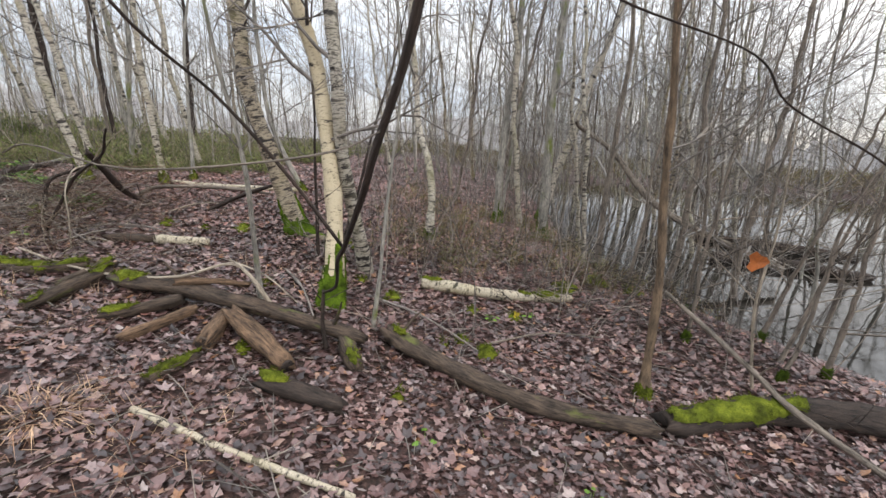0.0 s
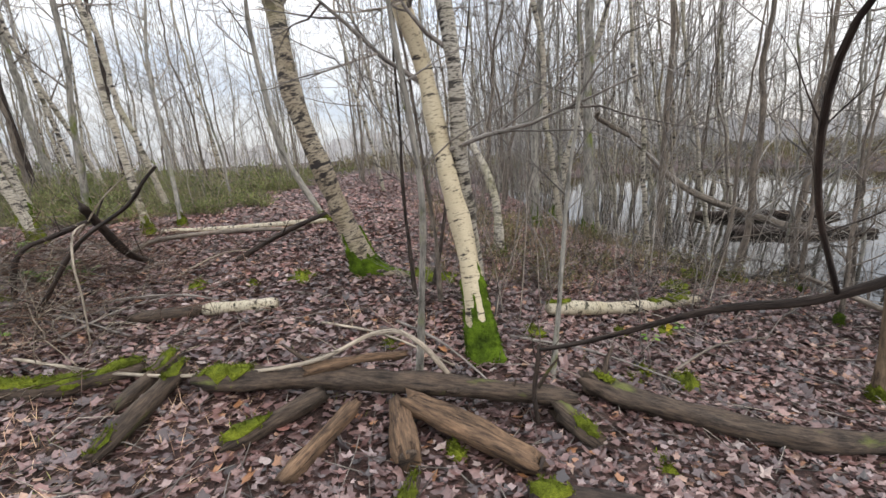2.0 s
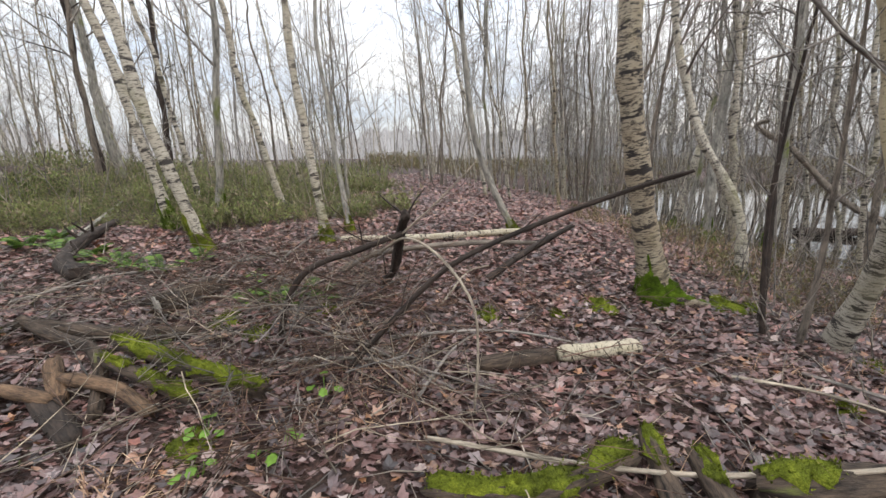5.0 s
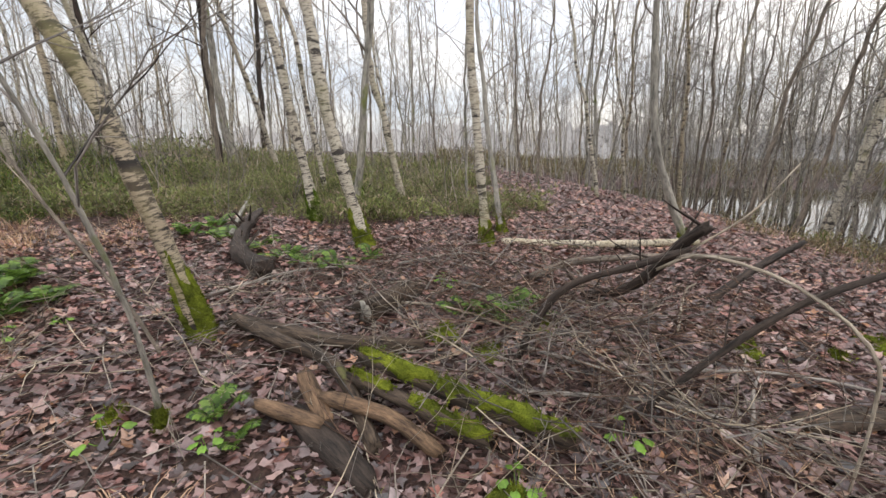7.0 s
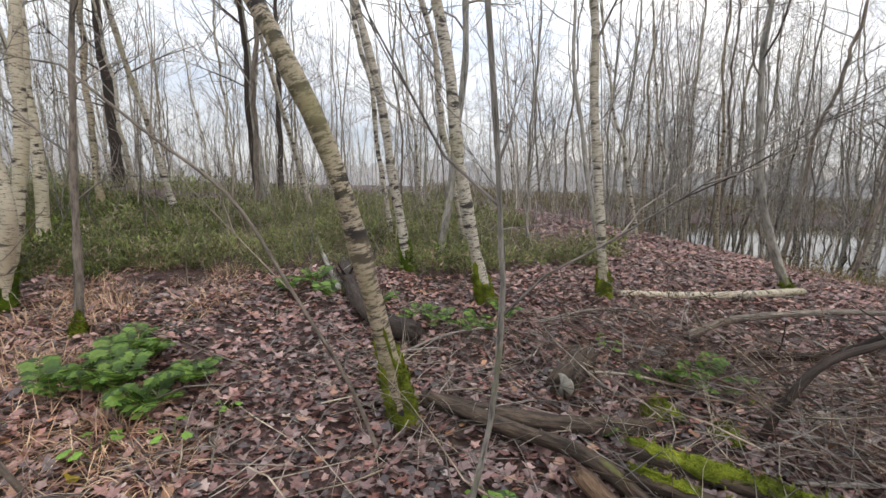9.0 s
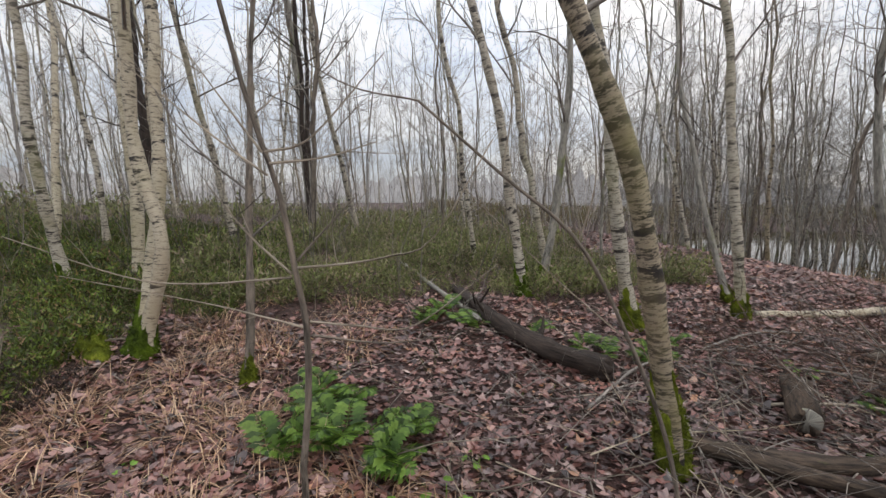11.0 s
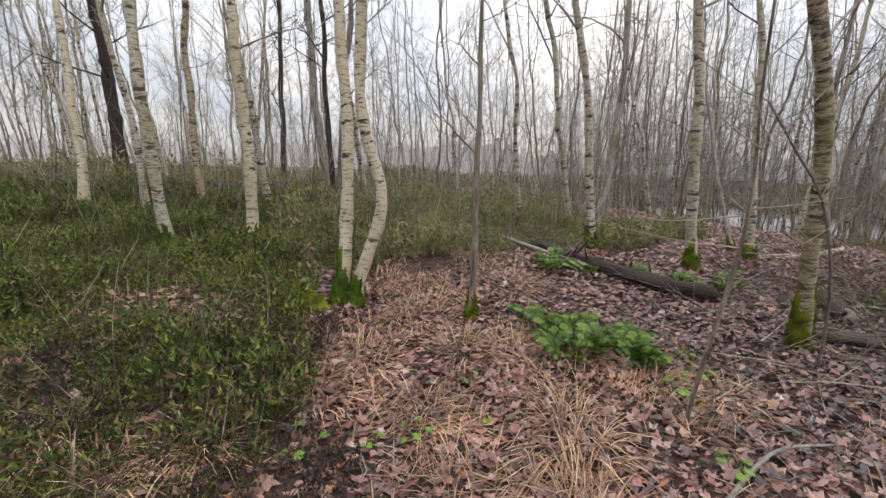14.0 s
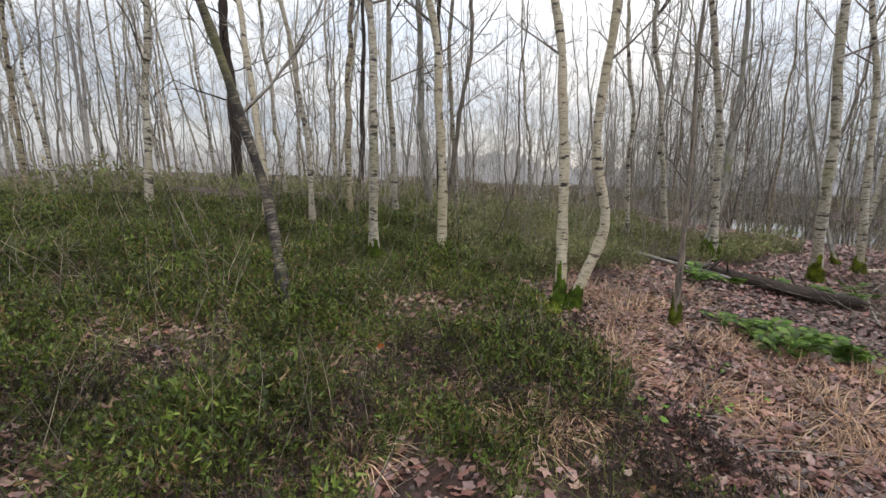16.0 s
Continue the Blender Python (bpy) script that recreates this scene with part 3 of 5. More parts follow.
tree("alder", "crooked dark alder over the pond", 3.0, 6.1, (0.12, 0.02), (-0.03, 0), (0, 0), 3.0, 0.05, 8, BARK_BROWN, 0.9, 18, 2, 0.2, MOSS_DEEP, sides=9, group=THIN, kinks=0.06, twig=TWIG_WOOD)
tree("alder", "twisted brown alder leaning over dark water", 4.2, 6.3, (-0.12, 0.02), (0.04, 0), (0, 0), 3.0, 0.055, 8, BARK_BROWN, 0.9, 18, 2, 0.2, MOSS_DEEP, sides=9, group=THIN, kinks=0.06, twig=TWIG_WOOD)
tree("young_tree", "thin pale birch on the mound", -12.78, 9.39, (-0.007, 0.006), (-0.0321, -0.0024), (0, 0), 3.5, 0.045, 8, BIRCH_FAR, 2, 9, 2, sides=8, group=THIN)
tree("young_tree", "thin upright grey birch on the mound", -15.15, 10.10, (0.064, 0.025), (0.0017, 0.0007), (0, 0), 3.5, 0.06, 8, BIRCH_FAR, 2, 9, 2, sides=8, group=THIN)
tree("young_tree", "thin greenish birch behind the white ones", -11.31, 10.24, (-0.128, -0.2), (0.0117, -0.01), (0, 0), 3.5, 0.06, 9, BIRCH_FAR, 2, 9, 2, sides=8, group=THIN)
tree("young_tree", "thin leaning birch at the far heath", -9.41, 12.15, (-0.25, -0.2), (0.0189, -0.0143), (0, 0), 4, 0.065, 9, BIRCH_FAR, 2, 9, 2, sides=8, group=THIN)
tree("young_tree", "curved tree green with algae", -6.72, 7.76, (0.192, -0.06), (-0.0341, 0.0227), (0, 0), 4, 0.055, 8, BARK_GREY, 2, 9, 2, 0.3, MOSS_DEEP, sides=8, group=THIN)
tree("young_tree", "grey tree with a wavering trunk", -10.23, 11.72, (-0.124, -0.008), (0.0085, 0.003), (0, 0), 5, 0.10, 9, BARK_GREY, 2.5, 9, 2, sides=10, group=THIN, kinks=0.05)
tree("young_tree", "brown-barked slim tree beside the pond", 1.56, 3.20, (0, 0), (0, 0), (0, 0), 2.2, 0.037, 7, BARK_RUST, 1.5, 12, 2, 0.1, sides=9, group=THIN, lobes=0.1,
     way=[(-0.2, 0.01, 0), (0, 0, 0), (0.8, -0.01, 0.06), (1.6, -0.06, 0.1), (2.65, -0.25, 0.1), (7, -0.5, 0.2)])
tree("pine", "black straight pine trunk with short dead branches", -14.46, 13.4, (-0.03, 0.0), (0, 0), (0, 0), 4, 0.13, 11, BARK_DARK, 1.6, 20, 1, steep=(-0.1, 0.5), sides=10, group="dark pines", twig=BARK_DARK)
tree("pine", "black straight pine trunk behind white birches", -10.21, 11.12, (-0.02, 0.0), (0, 0), (0, 0), 4, 0.055, 12, BARK_DARK, 2.0, 16, 1, sides=10, group="dark pines", twig=BARK_DARK)
tree("pine", "slender black pine trunk in the wood", -11.4, 16.0, (0.02, 0.0), (0, 0), (0, 0), 4, 0.09, 12, BARK_DARK, 2.0, 14, 1, sides=10, group="dark pines", twig=BARK_DARK)
SAP = "saplings along the walk"
tree("sapling", "thin grey sapling with a mossy foot", -6.84, 4.14, (0.197, -0.241), (-0.1087, 0.0025), (0, 0), 1.8, 0.012, 3.2, BARK_GREY, 0.9, 11, 2, 0.10, sides=7, group=SAP, lobes=0.1, reach=0.7)
tree("sapling", "forked sapling with a vivid mossy foot", -9.46, 5.77, (0.062, 0.093), (-0.0057, 0.0014), (0, 0), 2.5, 0.03, 4.6, BARK_BROWN, 0.9, 14, 2, 0.17, sides=8, group=SAP, lobes=0.2, reach=0.8)
tree("sapling", "dark thin sapling among leaf litter", -1.63, 4.50, (-0.079, 0.117), (0.0361, -0.0434), (0, 0), 2.2, 0.02, 3.8, BARK_DARK, 1.0, 13, 2, sides=7, group=SAP, lobes=0.1, reach=0.9)
tree("sapling", "dark thin sapling next to a birch", -1.41, 4.41, (-0.042, -0.06), (-0.0235, -0.0087), (0, 0), 2.2, 0.022, 3.6, BARK_BROWN, 1.0, 13, 2, sides=7, group=SAP, lobes=0.1, reach=0.9)
tree("sapling", "smooth grey sapling rising behind the log pile", -1.66, 3.30, (0.12, -0.22), (-0.0539, 0.0331), (0, 0), 2.2, 0.024, 3.8, BARK_GREY, 1.2, 12, 2, sides=7, group=SAP, lobes=0.1, reach=0.8)
tree("sapling", "forked dark sapling at the pond bank", -1.45, 4.70, (0.25, 0.3), (-0.013, -0.0157), (0, 0), 2.2, 0.022, 3.8, BARK_DARK, 0.7, 13, 2, sides=7, group=SAP, lobes=0.1, reach=0.9)
tree("sapling", "thin grey sapling on the bank", -0.72, 3.45, (0.10, 0.05), (-0.02, 0), (0, 0), 2.2, 0.02, 3.6, BARK_GREY, 0.9, 12, 2, sides=7, group=SAP, lobes=0.1, reach=0.9)
tree("sapling", "thin brown sapling leaning to the pond", 3.1, 3.9, (0.3, 0.1), (-0.02, 0), (0, 0), 2.2, 0.02, 3.4, BARK_BROWN, 0.6, 13, 2, sides=7, group=SAP, lobes=0.1, reach=0.9)


for x, y, lx, ly, r, h in ((2.35, 4.15, 0.10, 0.05, 0.022, 3.6), (2.75, 4.9, -0.08, 0.02, 0.026, 4.2), (3.25, 4.4, 0.15, -0.05, 0.024, 3.8), (3.7, 5.1, -0.05, 0.05, 0.028, 4.4), (2.9, 3.6, 0.18, 0.0, 0.02, 3.2),
                           (4.3, 4.9, 0.05, 0.0, 0.03, 4.6), (2.2, 5.4, 0.04, 0.05, 0.026, 4.4), (3.4, 3.75, 0.02, 0.05, 0.024, 3.9)):
    tree("shrub", "dark twiggy bare shrub at the water's edge", x, y, (lx, ly), (0.01, 0), (0, 0), 2.5, r, h, BARK_BROWN, 0.45, 15, 2, 0.08, MOSS_DEEP, sides=7, category="shrub", group="shrubs of the bank", lobes=0.1, reach=1.0, kinks=0.05, twig=BARK_BROWN, steep=(-0.1, 1.0))


# woods behind: a few kinds of bare tree, set out at random and kept clear of the walk
def wood_kind(name, label, r, height, bark, lean, limbs, first, reach, depth=2):
    return tree(name, label, 0, 0, lean, (0.004, 0.0), (0, 0), 9, r, height, bark, first, limbs, depth, 0, sides=7, lobes=0, reach=reach, group="trees of the wood", kinks=0.07, twig=TWIG_WOOD, steep=(0.3, 1.5), wander=0.026)


KINDS = [
    wood_kind("woodland_tree", "slim grey leafless tree of the wood", 0.038, 9.5, BARK_GREY, (-0.05, 0.0), 15, 1.8, 1.9),
    wood_kind("woodland_tree", "slim brown leafless tree of the wood", 0.030, 8.5, BARK_BROWN, (-0.08, 0.02), 15, 1.4, 1.9),
    wood_kind("woodland_birch", "pale slim birch of the wood", 0.048, 10.5, BIRCH_FAR, (-0.06, 0.0), 15, 2.2, 1.9),
    wood_kind("woodland_birch", "leaning pale birch of the wood", 0.038, 9.0, BIRCH_FAR, (-0.14, 0.03), 13, 2.0, 1.8),
    wood_kind("woodland_tree", "dark leafless tree with spreading arms", 0.045, 9.0, BARK_BROWN, (0.02, -0.02), 17, 1.6, 1.7),
    wood_kind("woodland_tree", "twiggy young alder of the bank", 0.026, 7.0, BARK_GREY, (0.04, 0.04), 19, 0.5, 1.4),
    wood_kind("woodland_tree", "dark crooked leafless tree of the wood", 0.034, 8.5, BARK_BROWN, (-0.10, 0.0), 17, 1.2, 1.6),
    wood_kind("woodland_birch", "scarred slim birch of the wood", 0.055, 10.0, BIRCH_ROUGH, (-0.03, 0.02), 15, 2.4, 1.8),
]
KEPT = [(-1.15, 3.66), (-2.1, 5.07), (-6.33, 6.42), (-7.09, 7.3), (-5.1, 6.58), (-2.83, 6.87), (-0.52, 5.85), (-10.4, 6.2), (-11.25, 7.6), (-12.06, 7.72), (-13.4, 9.27), (-7.05, 4.85)]


def may_stand(x, y):
    if x > float(shore(y)) - 0.1 and y < 28 and (rng.uniform() > (0.85 if x < 8 else 0.35) or y < 5):
        return False
    if y < 7.6 + 0.5 * math.sin(x) and x < 0.6:
        return False
    if x < -10.2 and y < 9.6:
        return False
    if -4.7 < x < -1.6 and y < 10.5:        # the open lane of leaves
        return False
    if x >= 0.6 and y < 4.2:
        return False
    return min((x - a) ** 2 + (y - b) ** 2 for a, b in KEPT) > 0.5


first_used = set()


def plant(kind, x, y):
    src = KINDS[kind]
    m = Matrix.Translation((x, y, float(ground(x, y)) - 0.05)) @ Matrix.Rotation(rng.uniform(-0.6, 0.6) if kind in (2, 3, 7) else rng.uniform(0, 6.28), 4, "Z") @ Matrix.Rotation(rng.normal(-0.09 if x > -9 else -0.02, 0.06), 4, "Y")
    if kind not in first_used:
        first_used.add(kind)
        src.matrix_basis = m
        return
    ob = copy_thing(src, m)
    k = rng.uniform(0.75, 1.2)
    ob.scale = (k, k, k * rng.uniform(0.9, 1.15))


count = 0
while count < 310:
    far = rng.uniform(0, 1) ** 0.62
    x, y = rng.uniform(-30, 13), 7.4 + 18 * far
    if count > 165:
        x, y = rng.uniform(0.2, 9.5), rng.uniform(6.0, 17)
    if count > 222:
        x, y = rng.uniform(-4.0, 3.0), rng.uniform(9, 24)
    if count > 240:
        x, y = rng.uniform(3.5, 15), rng.uniform(9, 27)
    if not may_stand(x, y):
        continue
    plant(5 if 165 < count < 222 and rng.uniform() < 0.25 else int(rng.choice(8, p=[0.18, 0.14, 0.22, 0.16, 0.06, 0.05, 0.12, 0.07])), x, y)
    count += 1

# the far woods: one mass of stems and twigs
far_wood, far_pale = Heap(), Heap()
made = 0
while made < 680:
    ang, dist = (rng.uniform(-1.35, 1.35) if made < 460 else rng.uniform(0.1, 1.35)), rng.uniform(15, 75)
    x, y = -5 + dist * math.sin(ang), 2 + dist * math.cos(ang)
    if x > float(shore(min(y, 60))) - 0.5 and y < 28 + 0.15 * x and x < 25 and rng.uniform() > 0.06:
        continue
    if y < 11.5 or (-4.7 < x < -1.6 and y < 15):
        continue
    made += 1
    z, hgt, r = float(ground(x, y)) - 0.2, rng.uniform(7, 12.5), rng.uniform(0.018, 0.048)
    lx, ly = rng.normal(-0.05, 0.08), rng.normal(0, 0.06)
    q = np.linspace(0, 1, 8)
    c = np.stack([x + lx * hgt * q + 0.3 * np.cumsum(rng.normal(0, 0.6, 8)) * q, y + ly * hgt * q, z + hgt * q], -1)
    heap = far_pale if rng.uniform() < 0.36 else far_wood
    heap.tube(c, r * (1 - 0.85 * q), 4, cap=False)
    for _ in range(9):
        u = rng.uniform(0.25, 0.97)
        p = c[0] + (c[-1] - c[0]) * u
        a = rng.uniform(0, 6.28)
        ln = rng.uniform(0.7, 1.7) * (1.2 - 0.6 * u)
        d = np.array([math.cos(a), math.sin(a), rng.uniform(0.5, 1.4)])
        e = p + d / np.linalg.norm(d) * ln
        far_wood.tube([p, (p + e) / 2 + rng.normal(0, 0.08, 3), e], [0.011, 0.008, 0.004], 3, cap=False)
        for _ in range(6):
            g = p + (e - p) * rng.uniform(0.2, 1)
            far_wood.tube([g, g + (d + rng.normal(0, 0.6, 3)) * ln * 0.3], [0.005, 0.003], 3, cap=False)
alone("far_trees", far_wood, TWIG_HAZED, (0, 0, 0), "dense leafless wood in the distance, its grey-brown paled for haze", "wood", kind="stuff")
alone("far_birches", far_pale, BIRCH_FAR, (0, 0, 0), "pale birch stems in the distant wood", "wood", kind="stuff")


# ---- fallen wood ----
def smooth_line(points, n):
    """A soft curve through a few places, given as x, y and height above the ground."""
    p = np.array([(x, y, float(ground(x, y)) + h) for x, y, h in points])
    u = np.linspace(0, len(p) - 1, n)
    if len(p) == 2:
        return p[0] + (p[1] - p[0]) * u[:, None]
    i = np.clip(u.astype(int), 0, len(p) - 2)
    f = (u - i)[:, None]
    e = np.vstack([2 * p[0] - p[1], p, 2 * p[-1] - p[-2]])
    a, b, c, d = e[i], e[i + 1], e[i + 2], e[i + 3]
    return 0.5 * (2 * b + (c - a) * f + (2 * a - 5 * b + 4 * c - d) * f ** 2 + (3 * b - a - 3 * c + d) * f ** 3)


def log(name, label, points, r, mat, taper=0.75, moss=(), ragged=0.06, sides=14, stubs=0, category="log", group="fallen wood", cut=None):
    """A fallen stem: worn, knotty and tapering, with moss on top along the given stretches (from, to, width)."""
    ln = sum(math.dist(a[:2], b[:2]) for a, b in zip(points, points[1:]))
    n = max(8, int(ln / 0.05))
    path = smooth_line(points, n)
    o = path[0].copy()
    path = path - o
    q = np.linspace(0, 1, n)
    knots = 1 + ragged * np.sin(q * ln * 11 + o[0] * 5) + ragged * 0.7 * np.sin(q * ln * 29 + o[1] * 7)
    rad = r * (1 + (taper - 1) * q) * knots
    rad[0] *= 0.82
    rad[-1] *= 0.8
    ob = base_of(name, *o, label, category, group)
    body = Heap().tube(path, rad, sides, rough=ragged * 0.5, grooves=0.0 if mat is BIRCH else 0.11)
    for _ in range(stubs):
        k = int(rng.integers(1, n - 1))
        w = rng.normal(0, 1, 3)
        w[2] = abs(w[2]) + 0.3
        stub = Heap()
        limb(stub, path[k], w, rng.uniform(0.1, 0.35), rad[k] * 0.35, 0)
        part("stub", stub, mat, ob)
    part("body", body, mat, ob)
    if cut is not None:
        k = -1
        d = path[k] - path[k - 1]
        d /= np.linalg.norm(d)
        part("cut_end", Heap().tube([path[k] - d * 0.01, path[k] + d * 0.008], [rad[k] * 0.96, rad[k] * 0.93], sides), cut, ob, "sawn end")
    for lo, hi, wide in moss:
        a, b = int(lo * (n - 1)), max(int(hi * (n - 1)), int(lo * (n - 1)) + 3)
        b = min(b, n - 1)
        seg, rr = path[a:b + 1], rad[a:b + 1]
        k = len(seg)
        m, ang = Heap(), np.linspace(-1, 1, 11)
        d = np.gradient(seg, axis=0)
        side = np.cross(d, [0, 0, 1])
        side /= np.linalg.norm(side, axis=1)[:, None] + 1e-9
        end = np.sin(np.linspace(0.12, math.pi - 0.12, k)) ** 0.35
        th = ang[None] * (1.15 * wide * end * (1 + 0.25 * rng.normal(size=k)))[:, None]
        lift = (rr * 1.03)[:, None] + (0.014 + 0.012 * np.sin(np.arange(k) * 0.9 + o[0] * 9))[:, None] * np.cos(ang * 1.5)[None] * end[:, None] + 0.008 * rng.normal(size=(k, 11))
        v = seg[:, None] + lift[..., None] * (np.sin(th)[..., None] * side[:, None] + np.cos(th)[..., None] * np.array([0, 0, 1.0]))
        i, j = np.meshgrid(np.arange(k - 1), np.arange(10), indexing="ij")
        m.add(v.reshape(-1, 3), np.stack([i * 11 + j, i * 11 + j + 1, (i + 1) * 11 + j + 1, (i + 1) * 11 + j], -1).reshape(-1, 4))
        ti, tj = rng.integers(0, k, 60 * k // 2), rng.integers(0, 11, 60 * k // 2)
        tufts(m, v[ti, tj] + rng.normal(0, 0.008, (len(ti), 3)), 0.018, 0.0045, v[ti, tj] - seg[ti])
        part("moss", m, MOSS, ob, "yellow-green cushion moss")
    return ob


log("log", "long weathered grey log with a mossy end, on leaf litter", [(-2.92, 3.26, 0.08), (-2.29, 3.19, 0.13), (-1.62, 3.09, 0.15), (-0.71, 3.11, 0.10)], 0.072, DEADWOOD, 0.8, [(0.0, 0.17, 1.0)], stubs=4, sides=18)
log("log", "curved barkless log lying across leaf litter", [(-0.56, 3.30, 0.10), (-0.32, 3.20, 0.08), (0.20, 2.98, 0.07), (0.72, 2.81, 0.07), (1.50, 2.80, 0.06)], 0.082, DEADWOOD, 0.75, [(0.08, 0.2, 0.45)], stubs=2, sides=18)
log("log", "short split log with bare ochre wood", [(-2.01, 2.97, 0.10), (-2.28, 2.58, 0.04)], 0.044, BAREWOOD, 0.9, sides=12)
log("log", "short dark log with a mossy lower end", [(-2.20, 3.08, 0.10), (-2.62, 2.80, 0.05)], 0.046, DEADWOOD, 0.9, [(0.62, 1.0, 0.9)])
log("log", "stout sawn log resting against a longer one", [(-1.77, 2.98, 0.09), (-1.72, 2.64, 0.06)], 0.066, BAREWOOD, 1.05, cut=DEADWOOD, sides=16)
log("log", "thick split log with torn bare wood and charred end", [(-1.72, 2.97, 0.13), (-1.40, 2.78, 0.10), (-1.10, 2.60, 0.07)], 0.072, BAREWOOD, 0.95, cut=BARK_DARK, sides=18)
log("log", "torn splintered slab of red-brown wood lying on a log", [(-2.30, 3.16, 0.20), (-2.0, 3.20, 0.23), (-1.72, 3.26, 0.24)], 0.036, BAREWOOD, 0.6, ragged=0.16, sides=10)
log("log", "grey stub of wood with moss at its end", [(-0.84, 3.04, 0.08), (-0.68, 2.84, 0.04)], 0.065, DEADWOOD, 0.85, [(0.5, 1.0, 0.8)])
log("log", "dark log lying half in the leaves", [(-1.20, 2.45, 0.05), (-0.66, 2.42, 0.05)], 0.065, BARK_DARK, 0.9, [(0.0, 0.25, 0.6)])
log("log", "weathered log with moss on its tip", [(-3.08, 3.40, 0.09), (-3.19, 2.76, 0.04)], 0.058, DEADWOOD, 0.9, [(0.0, 0.2, 0.9), (0.82, 1.0, 0.6)])
log("log", "mossy short log on leaf litter", [(-3.22, 3.55, 0.07), (-3.33, 3.12, 0.04)], 0.05, DEADWOOD, 0.9, [(0.0, 0.55, 1.0)])
log("log", "low log thickly covered with moss", [(-4.25, 3.42, 0.03), (-3.82, 3.36, 0.05), (-3.36, 3.46, 0.07)], 0.06, DEADWOOD, 0.95, [(0.0, 0.45, 0.8), (0.38, 1.0, 1.1)])
log("branch_piece", "mossy stick in wet leaves", [(-1.70, 2.57, 0.03), (-1.80, 2.24, 0.03)], 0.038, DEADWOOD, 0.9, [(0.0, 1.0, 1.0)], category="branch")
log("birch_log", "broken white birch log on leaf litter", [(-3.36, 4.24, 0.05), (-2.79, 4.28, 0.05)], 0.052, BIRCH, 1.05, sides=14)
log("log", "rotten brown end of a birch log", [(-3.90, 4.19, 0.04), (-3.38, 4.23, 0.05)], 0.048, DEADWOOD, 1.0, sides=12)
log("birch_log", "long thin white birch stem lying across the lane", [(-4.95, 6.58, 0.03), (-4.15, 6.53, 0.04), (-3.5, 6.58, 0.05), (-2.80, 6.72, 0.06)], 0.040, BIRCH, 1.0, sides=12)
log("birch_log", "pale fallen birch stem with mossy bark by the bank", [(-0.42, 4.38, 0.07), (0.50, 4.50, 0.06), (1.30, 4.66, 0.06)], 0.07, BIRCH, 0.7, [(0.0, 0.14, 0.6), (0.62, 0.95, 0.8)], sides=14)
log("birch_stick", "thin white birch stick with dark bands", [(-1.72, 2.04, 0.02), (-1.11, 1.93, 0.02), (-0.40, 1.86, 0.02)], 0.022, BIRCH, 0.8, sides=9, category="branch")
log("log", "dark log with a thick moss mat near the pond", [(1.62, 2.88, 0.04), (2.25, 3.03, 0.08), (2.8, 3.1, 0.10), (3.5, 3.05, 0.10)], 0.11, BARK_DARK, 0.8, [(0.0, 0.6, 1.1)])
log("log", "long moss-covered stem on a heap of branches", [(-6.0, 4.46, 0.17), (-5.52, 4.18, 0.18), (-5.03, 3.96, 0.13)], 0.040, DEADWOOD, 1.1, [(0.0, 0.5, 1.1), (0.48, 1.0, 1.3)], sides=12)
log("log", "shorter moss-topped stem beside a longer one", [(-6.03, 4.38, 0.11), (-5.72, 4.18, 0.12), (-5.38, 4.0, 0.10)], 0.036, DEADWOOD, 0.95, [(0.0, 0.4, 0.9), (0.55, 1.0, 1.2)], sides=12)
log("log", "split piece of red-brown wood", [(-6.28, 4.37, 0.14), (-6.08, 4.11, 0.05)], 0.042, BAREWOOD, 1.1, sides=9)
log("log", "splintered ochre branch in the wood heap", [(-6.15, 4.24, 0.11), (-5.82, 4.13, 0.10), (-5.58, 3.99, 0.06)], 0.036, BAREWOOD, 0.9, sides=9)
log("log", "bare broken branch in the wood heap", [(-6.44, 4.20, 0.08), (-6.10, 4.10, 0.08)], 0.03, BAREWOOD, 0.9, sides=9)
log("log", "grey barkless branch leading to a birch", [(-6.92, 4.97, 0.06), (-6.55, 4.72, 0.10), (-6.15, 4.50, 0.08), (-5.86, 4.02, 0.05)], 0.04, DEADWOOD, 0.9, sides=11)
log("log", "dark rotting wood under the heap", [(-6.25, 4.20, 0.03), (-5.85, 3.85, 0.03)], 0.06, BARK_DARK, 0.8, sides=11)
log("log", "grey sawn log end standing in leaf litter", [(-5.80, 5.40, 0.07), (-6.10, 5.04, 0.10)], 0.085, DEADWOOD, 1.05, cut=BARK_GREY, sides=18)
log("branch", "long dark fallen branch propped off the ground", [(-4.84, 5.70, 0.04), (-4.45, 5.69, 0.18), (-3.61, 5.75, 0.24), (-2.9, 5.85, 0.18)], 0.032, BARK_BROWN, 0.6, stubs=4, sides=9, category="branch")
log("branch", "short dark branch propped at an angle", [(-3.55, 5.40, 0.0), (-3.1, 5.55, 0.22), (-2.6, 5.72, 0.42)], 0.03, BARK_DARK, 0.8, stubs=2, sides=9, category="branch")
log("log", "long black fallen trunk half sunk in leaves", [(-7.85, 7.54, 0.04), (-7.60, 6.53, 0.07), (-7.33, 5.95, 0.09), (-6.98, 5.62, 0.10)], 0.055, BARK_DARK, 1.5, stubs=5, sides=14)
log("branch", "thin grey fallen stem leading into the heath", [(-8.50, 8.80, 0.10), (-8.04, 7.43, 0.06), (-7.72, 6.55, 0.05)], 0.022, BARK_GREY, 1.2, stubs=5, sides=8, category="branch")
